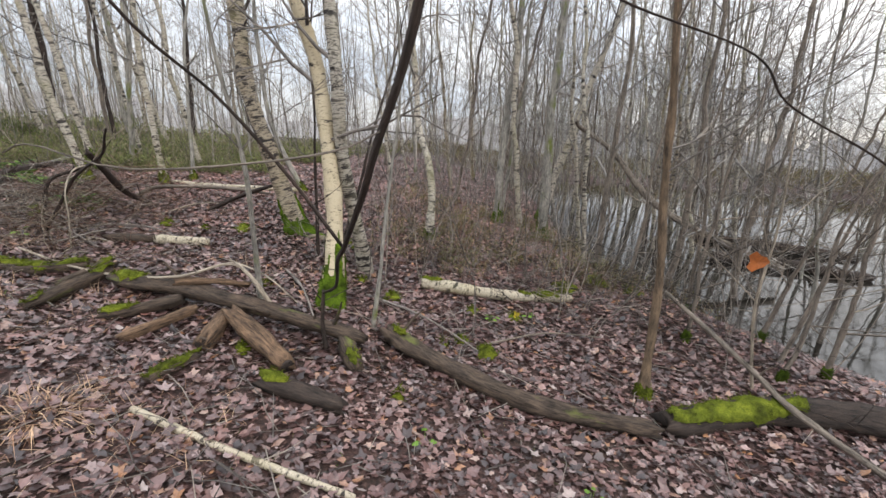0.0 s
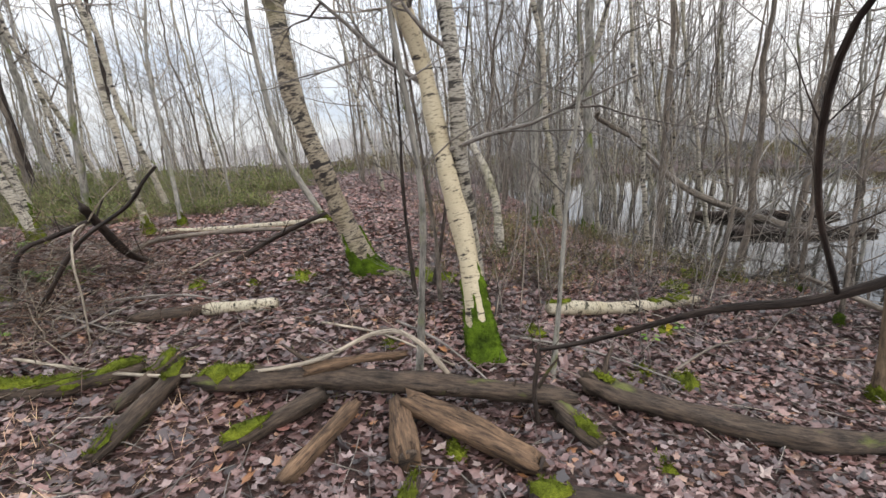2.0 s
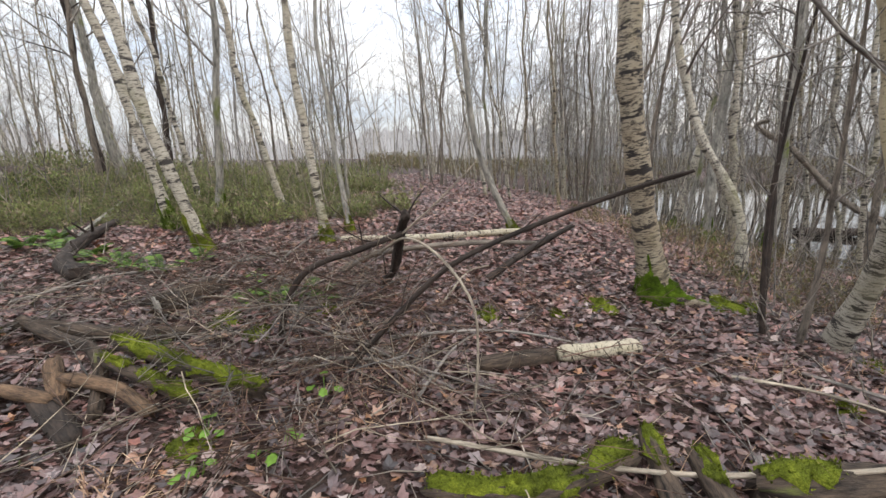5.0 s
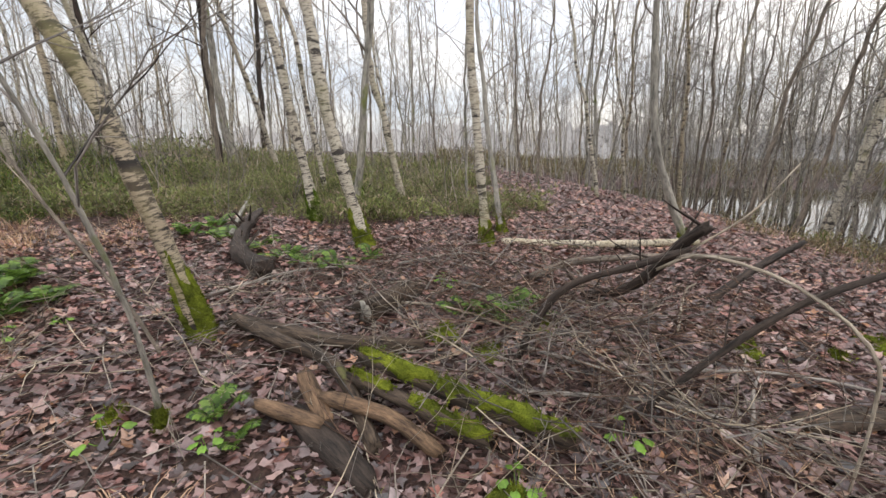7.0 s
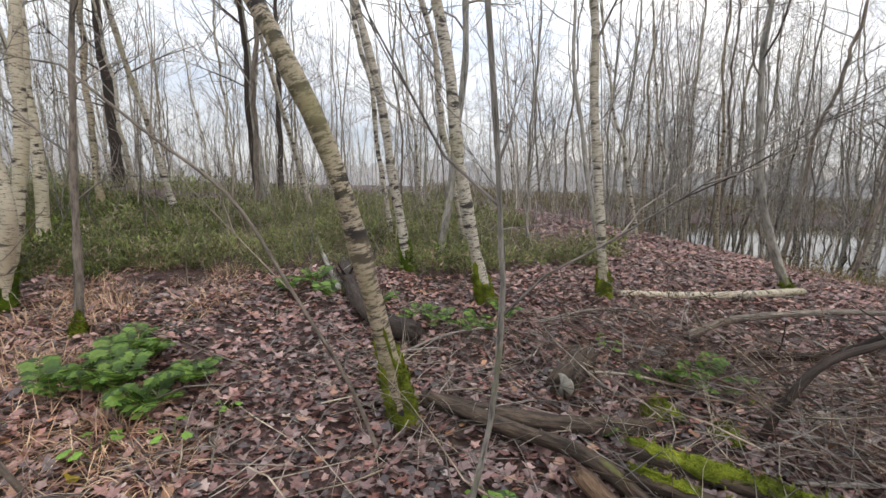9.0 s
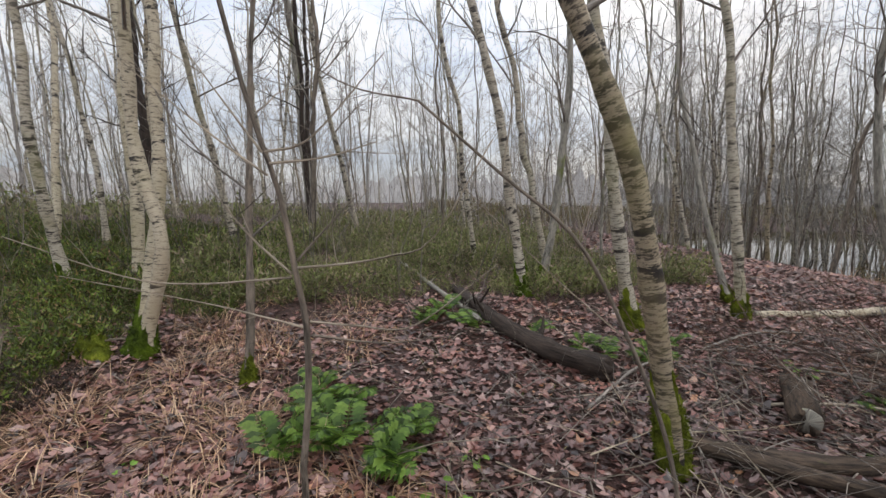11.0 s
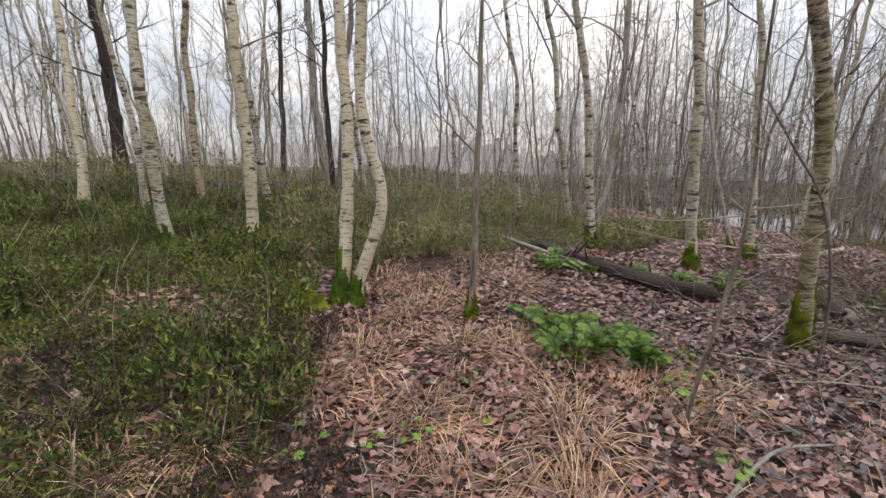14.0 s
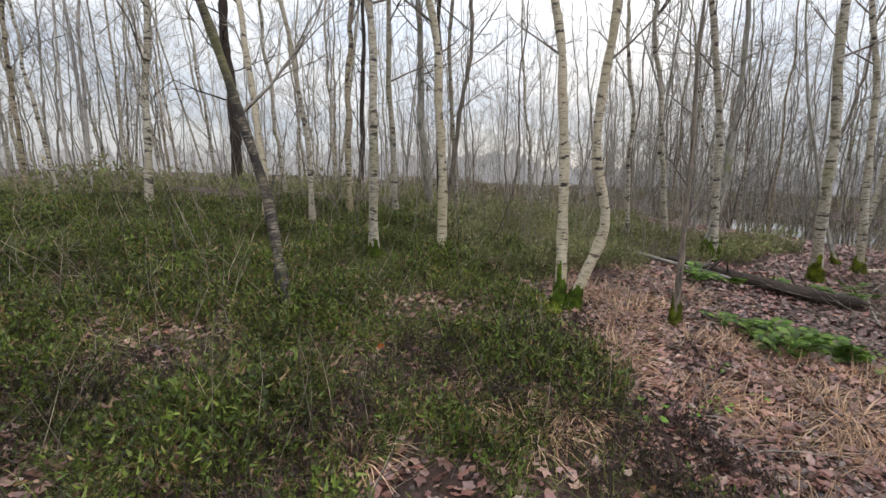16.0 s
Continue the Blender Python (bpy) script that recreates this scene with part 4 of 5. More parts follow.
log("log", "dark half-buried log beyond a birch foot", [(-6.95, 4.98, 0.03), (-6.3, 4.78, 0.05), (-5.7, 4.75, 0.04)], 0.05, DEADWOOD, 0.9, sides=11)
log("dead_branch", "thick dark broken branch slanting up from the litter", [(-4.46, 5.50, 0.0), (-4.36, 5.0, 0.32), (-4.30, 4.62, 0.76), (-4.27, 4.50, 0.88)], 0.033, BARK_DARK, 0.9, stubs=3, sides=10, category="branch")
log("dead_branch", "long dark bare branch rising across the lane", [(-4.66, 4.22, 0.02), (-4.45, 4.20, 0.25), (-4.07, 4.12, 0.68), (-3.60, 3.99, 0.98), (-3.30, 3.75, 1.17), (-3.12, 3.60, 1.27)], 0.019, BARK_DARK, 0.45, stubs=4, sides=8, category="branch")
log("dead_branch", "arched dark dead branch over twigs", [(-5.14, 4.66, 0.0), (-5.03, 4.62, 0.32), (-4.88, 4.60, 0.50), (-4.60, 4.58, 0.63), (-4.30, 4.57, 0.74)], 0.022, BARK_DARK, 0.8, stubs=5, sides=9, category="branch")
log("dead_branch", "tan barkless branch arching down to the leaves", [(-4.44, 4.60, 0.62), (-4.28, 4.50, 0.73), (-4.12, 4.16, 0.74), (-3.98, 3.92, 0.60), (-3.95, 3.88, 0.36), (-3.97, 3.86, 0.0)], 0.0095, TWIG_PALE, 0.6, stubs=3, sides=8, category="branch")
log("dead_branch", "thin tan stick leaning on a dark branch", [(-4.30, 4.56, 0.74), (-4.08, 4.50, 0.95), (-3.82, 4.58, 1.18)], 0.008, TWIG_PALE, 0.5, stubs=1, sides=6, category="branch")
log("dead_branch", "thin pale arched branch over the log pile", [(-4.25, 3.62, 0.12), (-3.5, 3.38, 0.10), (-2.91, 3.27, 0.11), (-2.27, 3.16, 0.25), (-1.87, 3.21, 0.40), (-1.64, 3.12, 0.40), (-1.39, 3.12, 0.08)], 0.009, TWIG_PALE, 1.5, stubs=4, sides=7, category="branch")
log("dead_branch", "smooth dark branch sweeping up from the bank", [(-0.98, 2.98, 0.50), (-0.80, 2.75, 0.70), (-0.62, 2.28, 1.08), (-0.484, 1.98, 1.27), (-0.32, 1.70, 1.58), (-0.25, 1.60, 1.75), (-0.13, 1.48, 2.05), (-0.02, 1.36, 2.5), (0.05, 1.28, 2.9)], 0.0105, BARK_DARK, 1.5, ragged=0.03, stubs=0, sides=12, category="branch")
log("dead_branch", "dark stub that carries a sweeping branch", [(-0.96, 3.0, -0.05), (-1.0, 3.0, 0.2), (-0.98, 2.98, 0.52)], 0.014, BARK_DARK, 0.9, stubs=3, sides=8, category="branch")
log("dead_branch", "thin dark fork of a sweeping branch over the walk", [(-0.484, 1.98, 1.27), (-0.68, 1.91, 1.54), (-0.86, 1.75, 1.80), (-0.96, 1.50, 1.98), (-1.10, 1.25, 2.3)], 0.008, BARK_DARK, 0.6, stubs=5, sides=6, category="branch")
log("dead_branch", "slender grey twig hanging off a sweeping branch", [(-0.88, 1.06, 1.60), (-0.80, 1.05, 1.64), (-0.62, 1.06, 1.65), (-0.40, 1.17, 1.71), (-0.28, 1.38, 1.75), (-0.22, 1.56, 1.82)], 0.0016, BARK_BROWN, 2.0, stubs=7, sides=6, category="branch")
log("dead_branch", "dark overhanging branch by the pond", [(0.45, 2.9, 2.95), (0.75, 2.71, 2.67), (1.37, 2.52, 2.45), (1.61, 2.52, 2.24), (2.06, 2.44, 2.0), (2.4, 2.4, 1.7)], 0.007, BARK_DARK, 0.6, stubs=6, sides=7, category="branch")
log("dead_branch", "dark smooth stick leaning over a mossy log", [(2.2, 4.45, 0.38), (2.44, 3.36, 0.26), (2.51, 2.98, 0.20), (2.9, 2.58, 0.02)], 0.022, BARK_BROWN, 1.2, stubs=3, sides=8, category="branch")
log("dead_tree", "leaning dead trunk over the pond", [(1.9, 8.2, 2.35), (2.1, 8.6, 2.4), (2.7, 8.4, 2.35), (3.6, 7.9, 1.6), (5.4, 7.1, 0.85)], 0.032, BARK_BROWN, 2.0, stubs=6, sides=9, category="dead tree")
log("log", "dark half-sunken log lying in the pond", [(5.2, 8.7, 0.62), (6.2, 8.4, 0.66), (7.6, 7.9, 0.6)], 0.14, BARK_DARK, 0.8, stubs=4, sides=12)
log("log", "dark drowned branch across the water", [(5.8, 10.8, 0.62), (7.2, 10.0, 0.7), (8.8, 9.6, 0.62)], 0.12, BARK_DARK, 0.8, stubs=5, sides=10)
for x0, y0, a, ln in ((-5.2, 4.4, -0.3, 1.5), (-2.4, 4.0, -0.5, 1.2), (-1.8, 4.05, -0.9, 1.1), (-4.0, 5.0, 0.9, 0.9), (-5.2, 4.8, -0.6, 1.4),
                       (-4.4, 4.6, -0.25, 1.6), (-6.2, 5.3, -0.35, 1.3), (-4.3, 3.9, 0.9, 0.9), (-6.0, 6.0, 0.1, 1.2), (-0.9, 3.9, -0.4, 1.3), (0.3, 3.6, 0.3, 1.2), (-9.0, 4.0, 0.1, 1.0), (-7.3, 5.3, 0.5, 1.3), (-10.9, 6.0, 0.6, 0.6), (-5.6, 5.7, -0.8, 1.0)):
    dx, dy = math.cos(a) * ln, math.sin(a) * ln
    log("branch", "bare fallen branch among leaves", [(x0, y0, 0.02), (x0 + dx * 0.5, y0 + dy * 0.5 + 0.06, 0.07), (x0 + dx, y0 + dy, 0.03)], 0.012, (TWIG, TWIG_PALE, BARK_BROWN)[int(abs(x0) * 7) % 3], 0.5, stubs=4, sides=7, category="branch", group="fallen branches")


# heaps of dead twigs
def brush(label, cx, cy, w, d, n, up, mat):
    h = Heap()
    for _ in range(n):
        x, y = rng.normal(0, w), rng.normal(0, d)
        a = rng.uniform(0, 6.28)
        ln = rng.uniform(0.2, 0.85)
        z = float(ground(cx + x, cy + y)) + 0.015 + abs(rng.normal(0, up)) * math.exp(-(x / w) ** 2 / 3)
        limb(h, (x, y, z), (math.cos(a), math.sin(a), rng.uniform(-0.05, 0.45)), ln, rng.uniform(0.002, 0.006), 1 if rng.uniform() < 0.75 else 0, 0.65, 3, 0.05)
    alone("brush_pile", h, mat, (cx, cy, 0), label, "brushwood", "brush piles", "stuff")


brush("tangled pile of dead brown twigs", -4.7, 4.7, 0.6, 0.45, 95, 0.22, TWIG_RED)
brush("tangle of dead twigs by the arched branch", -5.1, 5.6, 0.5, 0.35, 80, 0.2, TWIG_RED)
brush("loose pale twigs on the wood heap", -4.9, 4.7, 0.6, 0.5, 25, 0.2, TWIG_PALE)
brush("thick tangle of cut branches", -4.2, 4.5, 0.9, 0.5, 60, 0.14, TWIG_RED)
brush("grey twigs heaped round a dark dead branch", -4.95, 4.5, 0.5, 0.4, 80, 0.30, TWIG)
brush("pale dry sticks on a heap of twigs", -5.0, 4.25, 0.55, 0.35, 45, 0.22, TWIG_PALE)
brush("pale forked twigs in a tangle", -4.45, 3.95, 0.35, 0.25, 34, 0.12, TWIG_PALE)
brush("red-brown upright twigs behind the wood heap", -5.3, 5.3, 0.7, 0.35, 90, 0.10, TWIG_RED)
brush("twigs at the foot of a leaning birch", -7.6, 4.7, 0.7, 0.4, 60, 0.05, TWIG_PALE)
brush("twigs scattered by a dark log", -6.4, 5.3, 0.8, 0.4, 80, 0.10, TWIG)
brush("dead twigs on the pond bank", 0.3, 4.9, 0.9, 0.5, 70, 0.16, TWIG)
brush("twiggy tangle at the water's edge", 1.6, 5.6, 1.0, 0.7, 70, 0.25, TWIG)
brush("tangled twigs over the water's edge", 3.2, 5.4, 0.8, 0.6, 90, 0.5, TWIG)
brush("grey twigs along the pond bank", 2.4, 6.6, 0.8, 0.8, 45, 0.35, TWIG)
brush("branches in the shallow water", 2.6, 4.2, 0.6, 0.7, 50, 0.3, BARK_DARK)
brush("dark tangle of old twigs at the lane", -4.6, 3.95, 0.45, 0.4, 60, 0.12, TWIG_RED)
brush("dark twigs by a pale fallen stem", 1.5, 4.75, 0.6, 0.35, 60, 0.25, BARK_DARK)
brush("twigs under the standing birch", -6.0, 4.6, 0.5, 0.3, 40, 0.10, TWIG)


# ---- cushions of moss, ferns, tussocks ----
def cushion(x, y, w, h, mat=None):
    m, k = Heap(), 14
    a, q = np.meshgrid(np.arange(k) / k * 2 * math.pi, np.linspace(0, 1, 7))
    rr = w * np.sin(q * math.pi / 2 + 0.02) * (1 + 0.18 * np.sin(3 * a + x * 5) + 0.12 * np.sin(5 * a + y * 9))
    zz = h * np.cos(q * math.pi / 2) * (1 + 0.2 * rng.normal(size=q.shape)) - 0.02
    v = np.stack([rr * np.cos(a), rr * np.sin(a), zz], -1)
    i, j = np.meshgrid(np.arange(6), np.arange(k), indexing="ij")
    j2 = (j + 1) % k
    m.add(v.reshape(-1, 3), np.stack([i * k + j, (i + 1) * k + j, (i + 1) * k + j2, i * k + j2], -1).reshape(-1, 4))
    p = v.reshape(-1, 3)[rng.integers(0, 7 * k, 240)]
    tufts(m, p + rng.normal(0, 0.01, p.shape), 0.022, 0.005, p + np.array([0, 0, 0.03]))
    alone("moss_cushion", m, mat or MOSS, at_ground(x, y), "yellow-green moss cushion on leaf litter", "moss", "moss cushions")


for x, y, w, h in ((-3.67, 4.80, 0.10, 0.07), (-3.15, 4.75, 0.05, 0.05), (-0.68, 4.02, 0.10, 0.06), (0.29, 3.46, 0.10, 0.10), (2.2, 5.2, 0.14, 0.10), (0.59, 4.19, 0.10, 0.06), (0.05, 3.62, 0.09, 0.05), (-0.1, 3.52, 0.07, 0.04),
                   (1.3, 5.0, 0.16, 0.10), (1.75, 5.35, 0.15, 0.1), (-1.3, 4.95, 0.12, 0.06), (-1.55, 5.0, 0.18, 0.07), (-10.72, 6.20, 0.12, 0.14), (-10.62, 6.10, 0.10, 0.09), (-1.5, 2.75, 0.07, 0.05), (-0.35, 2.75, 0.06, 0.04), (-5.3, 3.8, 0.12, 0.06),
                   (-4.9, 5.0, 0.10, 0.05), (-2.75, 4.9, 0.15, 0.06), (-5.55, 4.9, 0.12, 0.07), (-5.3, 4.72, 0.10, 0.06), (0.15, 4.15, 0.08, 0.06), (-7.1, 4.2, 0.06, 0.06), (-1.05, 4.2, 0.08, 0.05), (-1.85, 3.75, 0.06, 0.05)):
    cushion(x, y, w, h)


def frond(length, lean, a):
    """A fern leaf: a bowed rib with paired, tapering leaflets."""
    h, k = Heap(), 15
    q = np.linspace(0, 1, k)
    out, up = np.array([math.cos(a), math.sin(a), 0]), np.array([0, 0, 1.0])
    rib = length * (q[:, None] * out * lean + (np.sin(q * 2.0) * (1.1 - lean) * 0.75)[:, None] * up)
    h.tube(rib, np.linspace(0.004, 0.0012, k), 3, cap=False)
    d = np.gradient(rib, axis=0)
    d /= np.linalg.norm(d, axis=1)[:, None]
    side = np.cross(d, up)
    side /= np.linalg.norm(side, axis=1)[:, None] + 1e-9
    for s in (-1, 1):
        for i in range(2, k - 1):
            ln = length * 0.26 * math.sin(math.pi * (0.12 + 0.85 * q[i])) * rng.uniform(0.85, 1.1)
            p, w = rib[i], d[i] * length * 0.034
            t = p + s * side[i] * ln + d[i] * ln * 0.35 - up * ln * 0.18
            m1 = p + (t - p) * 0.5 + w * 1.3 + up * 0.004
            m2 = p + (t - p) * 0.5 - w * 1.3
            h.add([p, m2, t, m1], [(0, 1, 2, 3)])
    return h


def fern(x, y, size, n, label="green fern clump spreading over leaf litter"):
    ob = base_of("fern", x, y, float(ground(x, y)) + 0.01, label, "fern", "ferns")
    for i in range(n):
        a = i / n * 6.28 + rng.uniform(-0.3, 0.3)
        if i % 3 == 2:
            continue
        fr = part("frond", frond(size * rng.uniform(0.6, 1.15), rng.uniform(0.45, 0.88), a), FERN, ob)
        fr.location = (rng.normal(0, size * 0.14), rng.normal(0, size * 0.14), 0)


for x, y, s, n in ((-8.74, 5.17, 0.42, 15), (-9.02, 5.12, 0.36, 12), (-8.52, 5.02, 0.38, 13), (-8.85, 5.42, 0.36, 12), (-8.98, 5.62, 0.34, 10), (-8.35, 5.25, 0.3, 9), (-8.07, 6.86, 0.36, 10), (-7.75, 6.55, 0.34, 10), (-6.56, 5.85, 0.32, 10), (-6.95, 6.05, 0.3, 9),
                   (-6.25, 6.1, 0.28, 8), (-5.16, 5.10, 0.38, 12), (-6.62, 4.19, 0.22, 7), (-5.40, 5.14, 0.26, 8), (-6.45, 4.05, 0.18, 6), (-6.84, 5.95, 0.26, 8), (-8.2, 6.6, 0.3, 8), (-5.95, 4.75, 0.2, 7), (-7.3, 6.3, 0.3, 8), (-4.95, 5.2, 0.25, 7)):
    fern(x, y, s, n)


def blades(heap, at, length, width, mean, spread, droop, segs=3):
    """Arching grass blades: long tapering strips that bow under their weight."""
    k = len(at)
    d = np.asarray(mean, float) + rng.normal(0, spread, (k, 3))
    d[:, 2] = abs(d[:, 2]) + 0.12
    d /= np.linalg.norm(d, axis=1)[:, None]
    ln = length * rng.uniform(0.5, 1.3, (k, 1))
    side = np.cross(d, [0, 0, 1.0])
    side /= np.linalg.norm(side, axis=1)[:, None] + 1e-9
    rows = []
    for i in range(segs + 1):
        u = i / segs
        p = at + d * ln * u - np.array([0, 0, 1.0]) * ln * droop * u * u
        p[:, 2] = np.maximum(p[:, 2], at[:, 2] - 0.005)
        w = width * (1 - u) ** 0.7
        rows += [p - side * w, p + side * w]
    v = np.stack(rows, 1).reshape(-1, 3)
    b = (np.arange(k) * 2 * (segs + 1))[:, None]
    f = np.concatenate([np.stack([b + 2 * i, b + 2 * i + 1, b + 2 * i + 3, b + 2 * i + 2], -1).reshape(-1, 4) for i in range(segs)])
    heap.add(v, f)


def tussock(x, y, r, ln, n, mat, label):
    h = Heap()
    a, q = rng.uniform(0, 6.28, n), np.sqrt(rng.uniform(0, 1, n))
    at = np.stack([r * q * np.cos(a), r * q * np.sin(a), np.zeros(n)], -1)
    at[:, 2] = ground(x + at[:, 0], y + at[:, 1]) - float(ground(x, y))
    blades(h, at, ln, 0.0035, np.stack([np.cos(a) * q, np.sin(a) * q, np.full(n, 0.45)], -1), 0.35, 0.6)
    alone("grass_tussock", h, mat, at_ground(x, y), label, "grass tuft", "tussocks")


for x, y, r, ln in ((-9.77, 7.3, 0.25, 0.35), (-9.5, 6.3, 0.25, 0.3), (-9.64, 5.39, 0.2, 0.3), (-8.57, 4.84, 0.16, 0.34), (-9.39, 4.49, 0.2, 0.4), (-10.63, 5.19, 0.18, 0.3), (-11.2, 4.9, 0.16, 0.34), (-10.36, 5.42, 0.2, 0.3), (-9.35, 5.32, 0.2, 0.3), (-9.36, 4.66, 0.16, 0.36),
                    (-9.59, 4.17, 0.18, 0.38), (-11.51, 4.83, 0.16, 0.32), (-12.52, 4.92, 0.14, 0.3), (-11.84, 5.11, 0.16, 0.3), (-10.0, 6.6, 0.24, 0.32), (-9.9, 5.9, 0.24, 0.3), (-8.8, 6.3, 0.25, 0.3), (-8.9, 7.0, 0.25, 0.3), (-10.1, 4.9, 0.16, 0.3), (-7.6, 3.9, 0.16, 0.28), (-6.6, 3.6, 0.2, 0.26), (-5.5, 3.5, 0.2, 0.24), (-2.1, 1.9, 0.15, 0.25), (-8.2, 4.6, 0.15, 0.25)):
    tussock(x, y, r, ln, 150, STRAW, "straw-coloured dry grass tussock on leaf litter")
for x, y, r, ln in ((-12.2, 5.3, 0.2, 0.26), (-12.9, 5.6, 0.2, 0.26), (-11.7, 5.6, 0.2, 0.25), (-13.5, 5.2, 0.25, 0.3), (-11.3, 5.9, 0.2, 0.22), (-14.2, 5.9, 0.25, 0.3), (-13.0, 4.6, 0.2, 0.26), (-12.4, 6.0, 0.25, 0.26)):
    tussock(x, y, r, ln, 170, GRASS, "green and straw grass tuft among heath plants")


# ---- near saplings with wide arms, single bright leaves ----
def armed_sapling(label, x, y, stem, arms, r, mat):
    """A sapling whose few long arms are drawn one by one; places are over the ground at its foot."""
    z = float(ground(x, y))
    ob = base_of("sapling", x, y, z, label, "sapling", SAP)
    line = lambda pts, n: smooth_path(np.array(pts, float), n)
    part("stem", Heap().tube(line(stem, 22), np.linspace(r, r * 0.45, 22), 8), mat, ob)
    for pts in arms:
        a = Heap().tube(line(pts, 14), np.linspace(r * 0.32, r * 0.11, 14), 6)
        for _ in range(2):
            k = int(rng.integers(4, 12))
            q = line(pts, 14)
            limb(a, q[k], q[k + 1] - q[k] + rng.normal(0, 0.04, 3), 0.25, r * 0.14, 0, 0.4, 3, 0.3)
        part("branch", a, TWIG_PALE if rng.uniform() < 0.5 else mat, ob)


def smooth_path(p, n):
    u = np.linspace(0, len(p) - 1, n)
    i = np.clip(u.astype(int), 0, len(p) - 2)
    f = (u - i)[:, None]
    e = np.vstack([2 * p[0] - p[1], p, 2 * p[-1] - p[-2]])
    a, b, c, d = e[i], e[i + 1], e[i + 2], e[i + 3]
    return 0.5 * (2 * b + (c - a) * f + (2 * a - 5 * b + 4 * c - d) * f ** 2 + (3 * b - a - 3 * c + d) * f ** 3)


armed_sapling("slender grey sapling with long upswept arms", -8.67, 4.46, [(0.02, 0.02, -0.05), (-0.07, -0.09, 0.44), (-0.04, -0.12, 0.8), (-0.03, -0.14, 1.05), (-0.05, -0.16, 1.23), (-0.08, -0.17, 1.45), (-0.15, -0.19, 1.72), (-0.24, -0.23, 2.2)],
              [[(-0.06, -0.16, 1.21), (-0.35, -0.08, 1.18), (-0.57, -0.06, 1.2), (-0.88, -0.08, 1.33)], [(-0.04, -0.17, 1.24), (0.11, -0.23, 1.26), (0.23, -0.30, 1.29), (0.33, -0.39, 1.34), (0.45, -0.5, 1.56)],
               [(-0.06, -0.16, 1.22), (-0.19, -0.11, 1.33), (-0.31, -0.07, 1.47)], [(-0.04, -0.17, 1.26), (0.04, -0.17, 1.35), (0.14, -0.19, 1.45)], [(-0.03, -0.14, 1.05), (-0.18, -0.05, 1.06), (-0.38, 0.02, 1.09), (-0.84, 0.04, 1.19)],
               [(-0.02, -0.14, 1.07), (0.12, -0.16, 1.06), (0.29, -0.21, 1.07), (0.52, -0.28, 1.26)], [(-0.01, -0.15, 1.03), (0.2, -0.18, 1.01), (0.4, -0.25, 1.05)], [(-0.1, -0.2, 1.5), (-0.27, -0.14, 1.62), (-0.54, -0.08, 1.84)],
               [(-0.1, -0.21, 1.56), (0.02, -0.21, 1.6), (0.22, -0.24, 1.81)], [(-0.09, -0.21, 1.53), (0.06, -0.21, 1.55), (0.2, -0.23, 1.59)], [(-0.11, -0.2, 1.56), (-0.17, -0.21, 1.65), (-0.27, -0.22, 1.8)]], 0.0125, BARK_BROWN)
armed_sapling("dark forked sapling leaning over a wood heap", -7.30, 4.55, [(0.15, 0.1, -0.05), (0.0, 0.05, 0.4), (-0.22, 0.0, 0.85), (-0.45, 0.0, 1.25), (-0.75, 0.0, 1.5), (-1.05, 0.0, 1.75)],
              [[(-0.45, 0, 1.25), (-0.42, -0.05, 1.5), (-0.5, -0.1, 1.85)], [(-0.75, 0, 1.5), (-0.72, 0.0, 1.8), (-0.8, 0.05, 2.1)], [(-0.22, 0, 0.85), (-0.5, 0.1, 1.1), (-0.9, 0.2, 1.5)], [(-1.05, 0, 1.75), (-1.3, 0, 1.8), (-1.6, 0.1, 2.0)]], 0.011, BARK_BROWN)
armed_sapling("pale curved sapling by a mossy log", 2.6, 3.47, [(0, 0, -0.05), (-0.1, 0, 0.35), (-0.18, 0, 0.8), (-0.16, 0.02, 1.4), (-0.25, 0, 2.2)], [[(-0.18, 0, 0.8), (-0.5, 0.1, 1.1), (-0.8, 0.1, 1.3)], [(-0.16, 0, 1.4), (0.2, 0.1, 1.8), (0.5, 0.1, 2.3)], [(-0.15, 0, 1.1), (-0.4, -0.1, 1.6), (-0.5, -0.1, 2.2)]], 0.014, TWIG_PALE)
for x, y, up, size, mat, label, cat in ((1.24, 1.93, 1.56, 0.055, RUST, "rust-coloured dead leaf hanging on a twig", "leaf"), (0.62, 4.12, 0.08, 0.045, YELLOW, "bright yellow fallen leaf", "leaf"), (-12.3, 5.55, 0.16, 0.03, RUST, "orange leaf caught in grass", "leaf"), (-8.5, 4.5, 0.03, 0.04, YELLOW, "yellow leaf beside a sapling", "leaf")):
    h, k = Heap(), 10
    a = np.arange(k) / k * 6.283
    rr = size * (0.75 + 0.25 * np.cos(3 * a)) * rng.uniform(0.85, 1.1, k)
    v = np.vstack([np.stack([rr * np.cos(a), 0.3 * rr * np.cos(a) ** 2, rr * np.sin(a)], -1), [[0, 0.004, 0]]])
    t = np.arange(k)
    h.add(v, np.stack([t, (t + 1) % k, np.full(k, k), np.full(k, k)], -1))
    alone("leaf", h, mat, at_ground(x, y, up), label, cat, smooth=False)


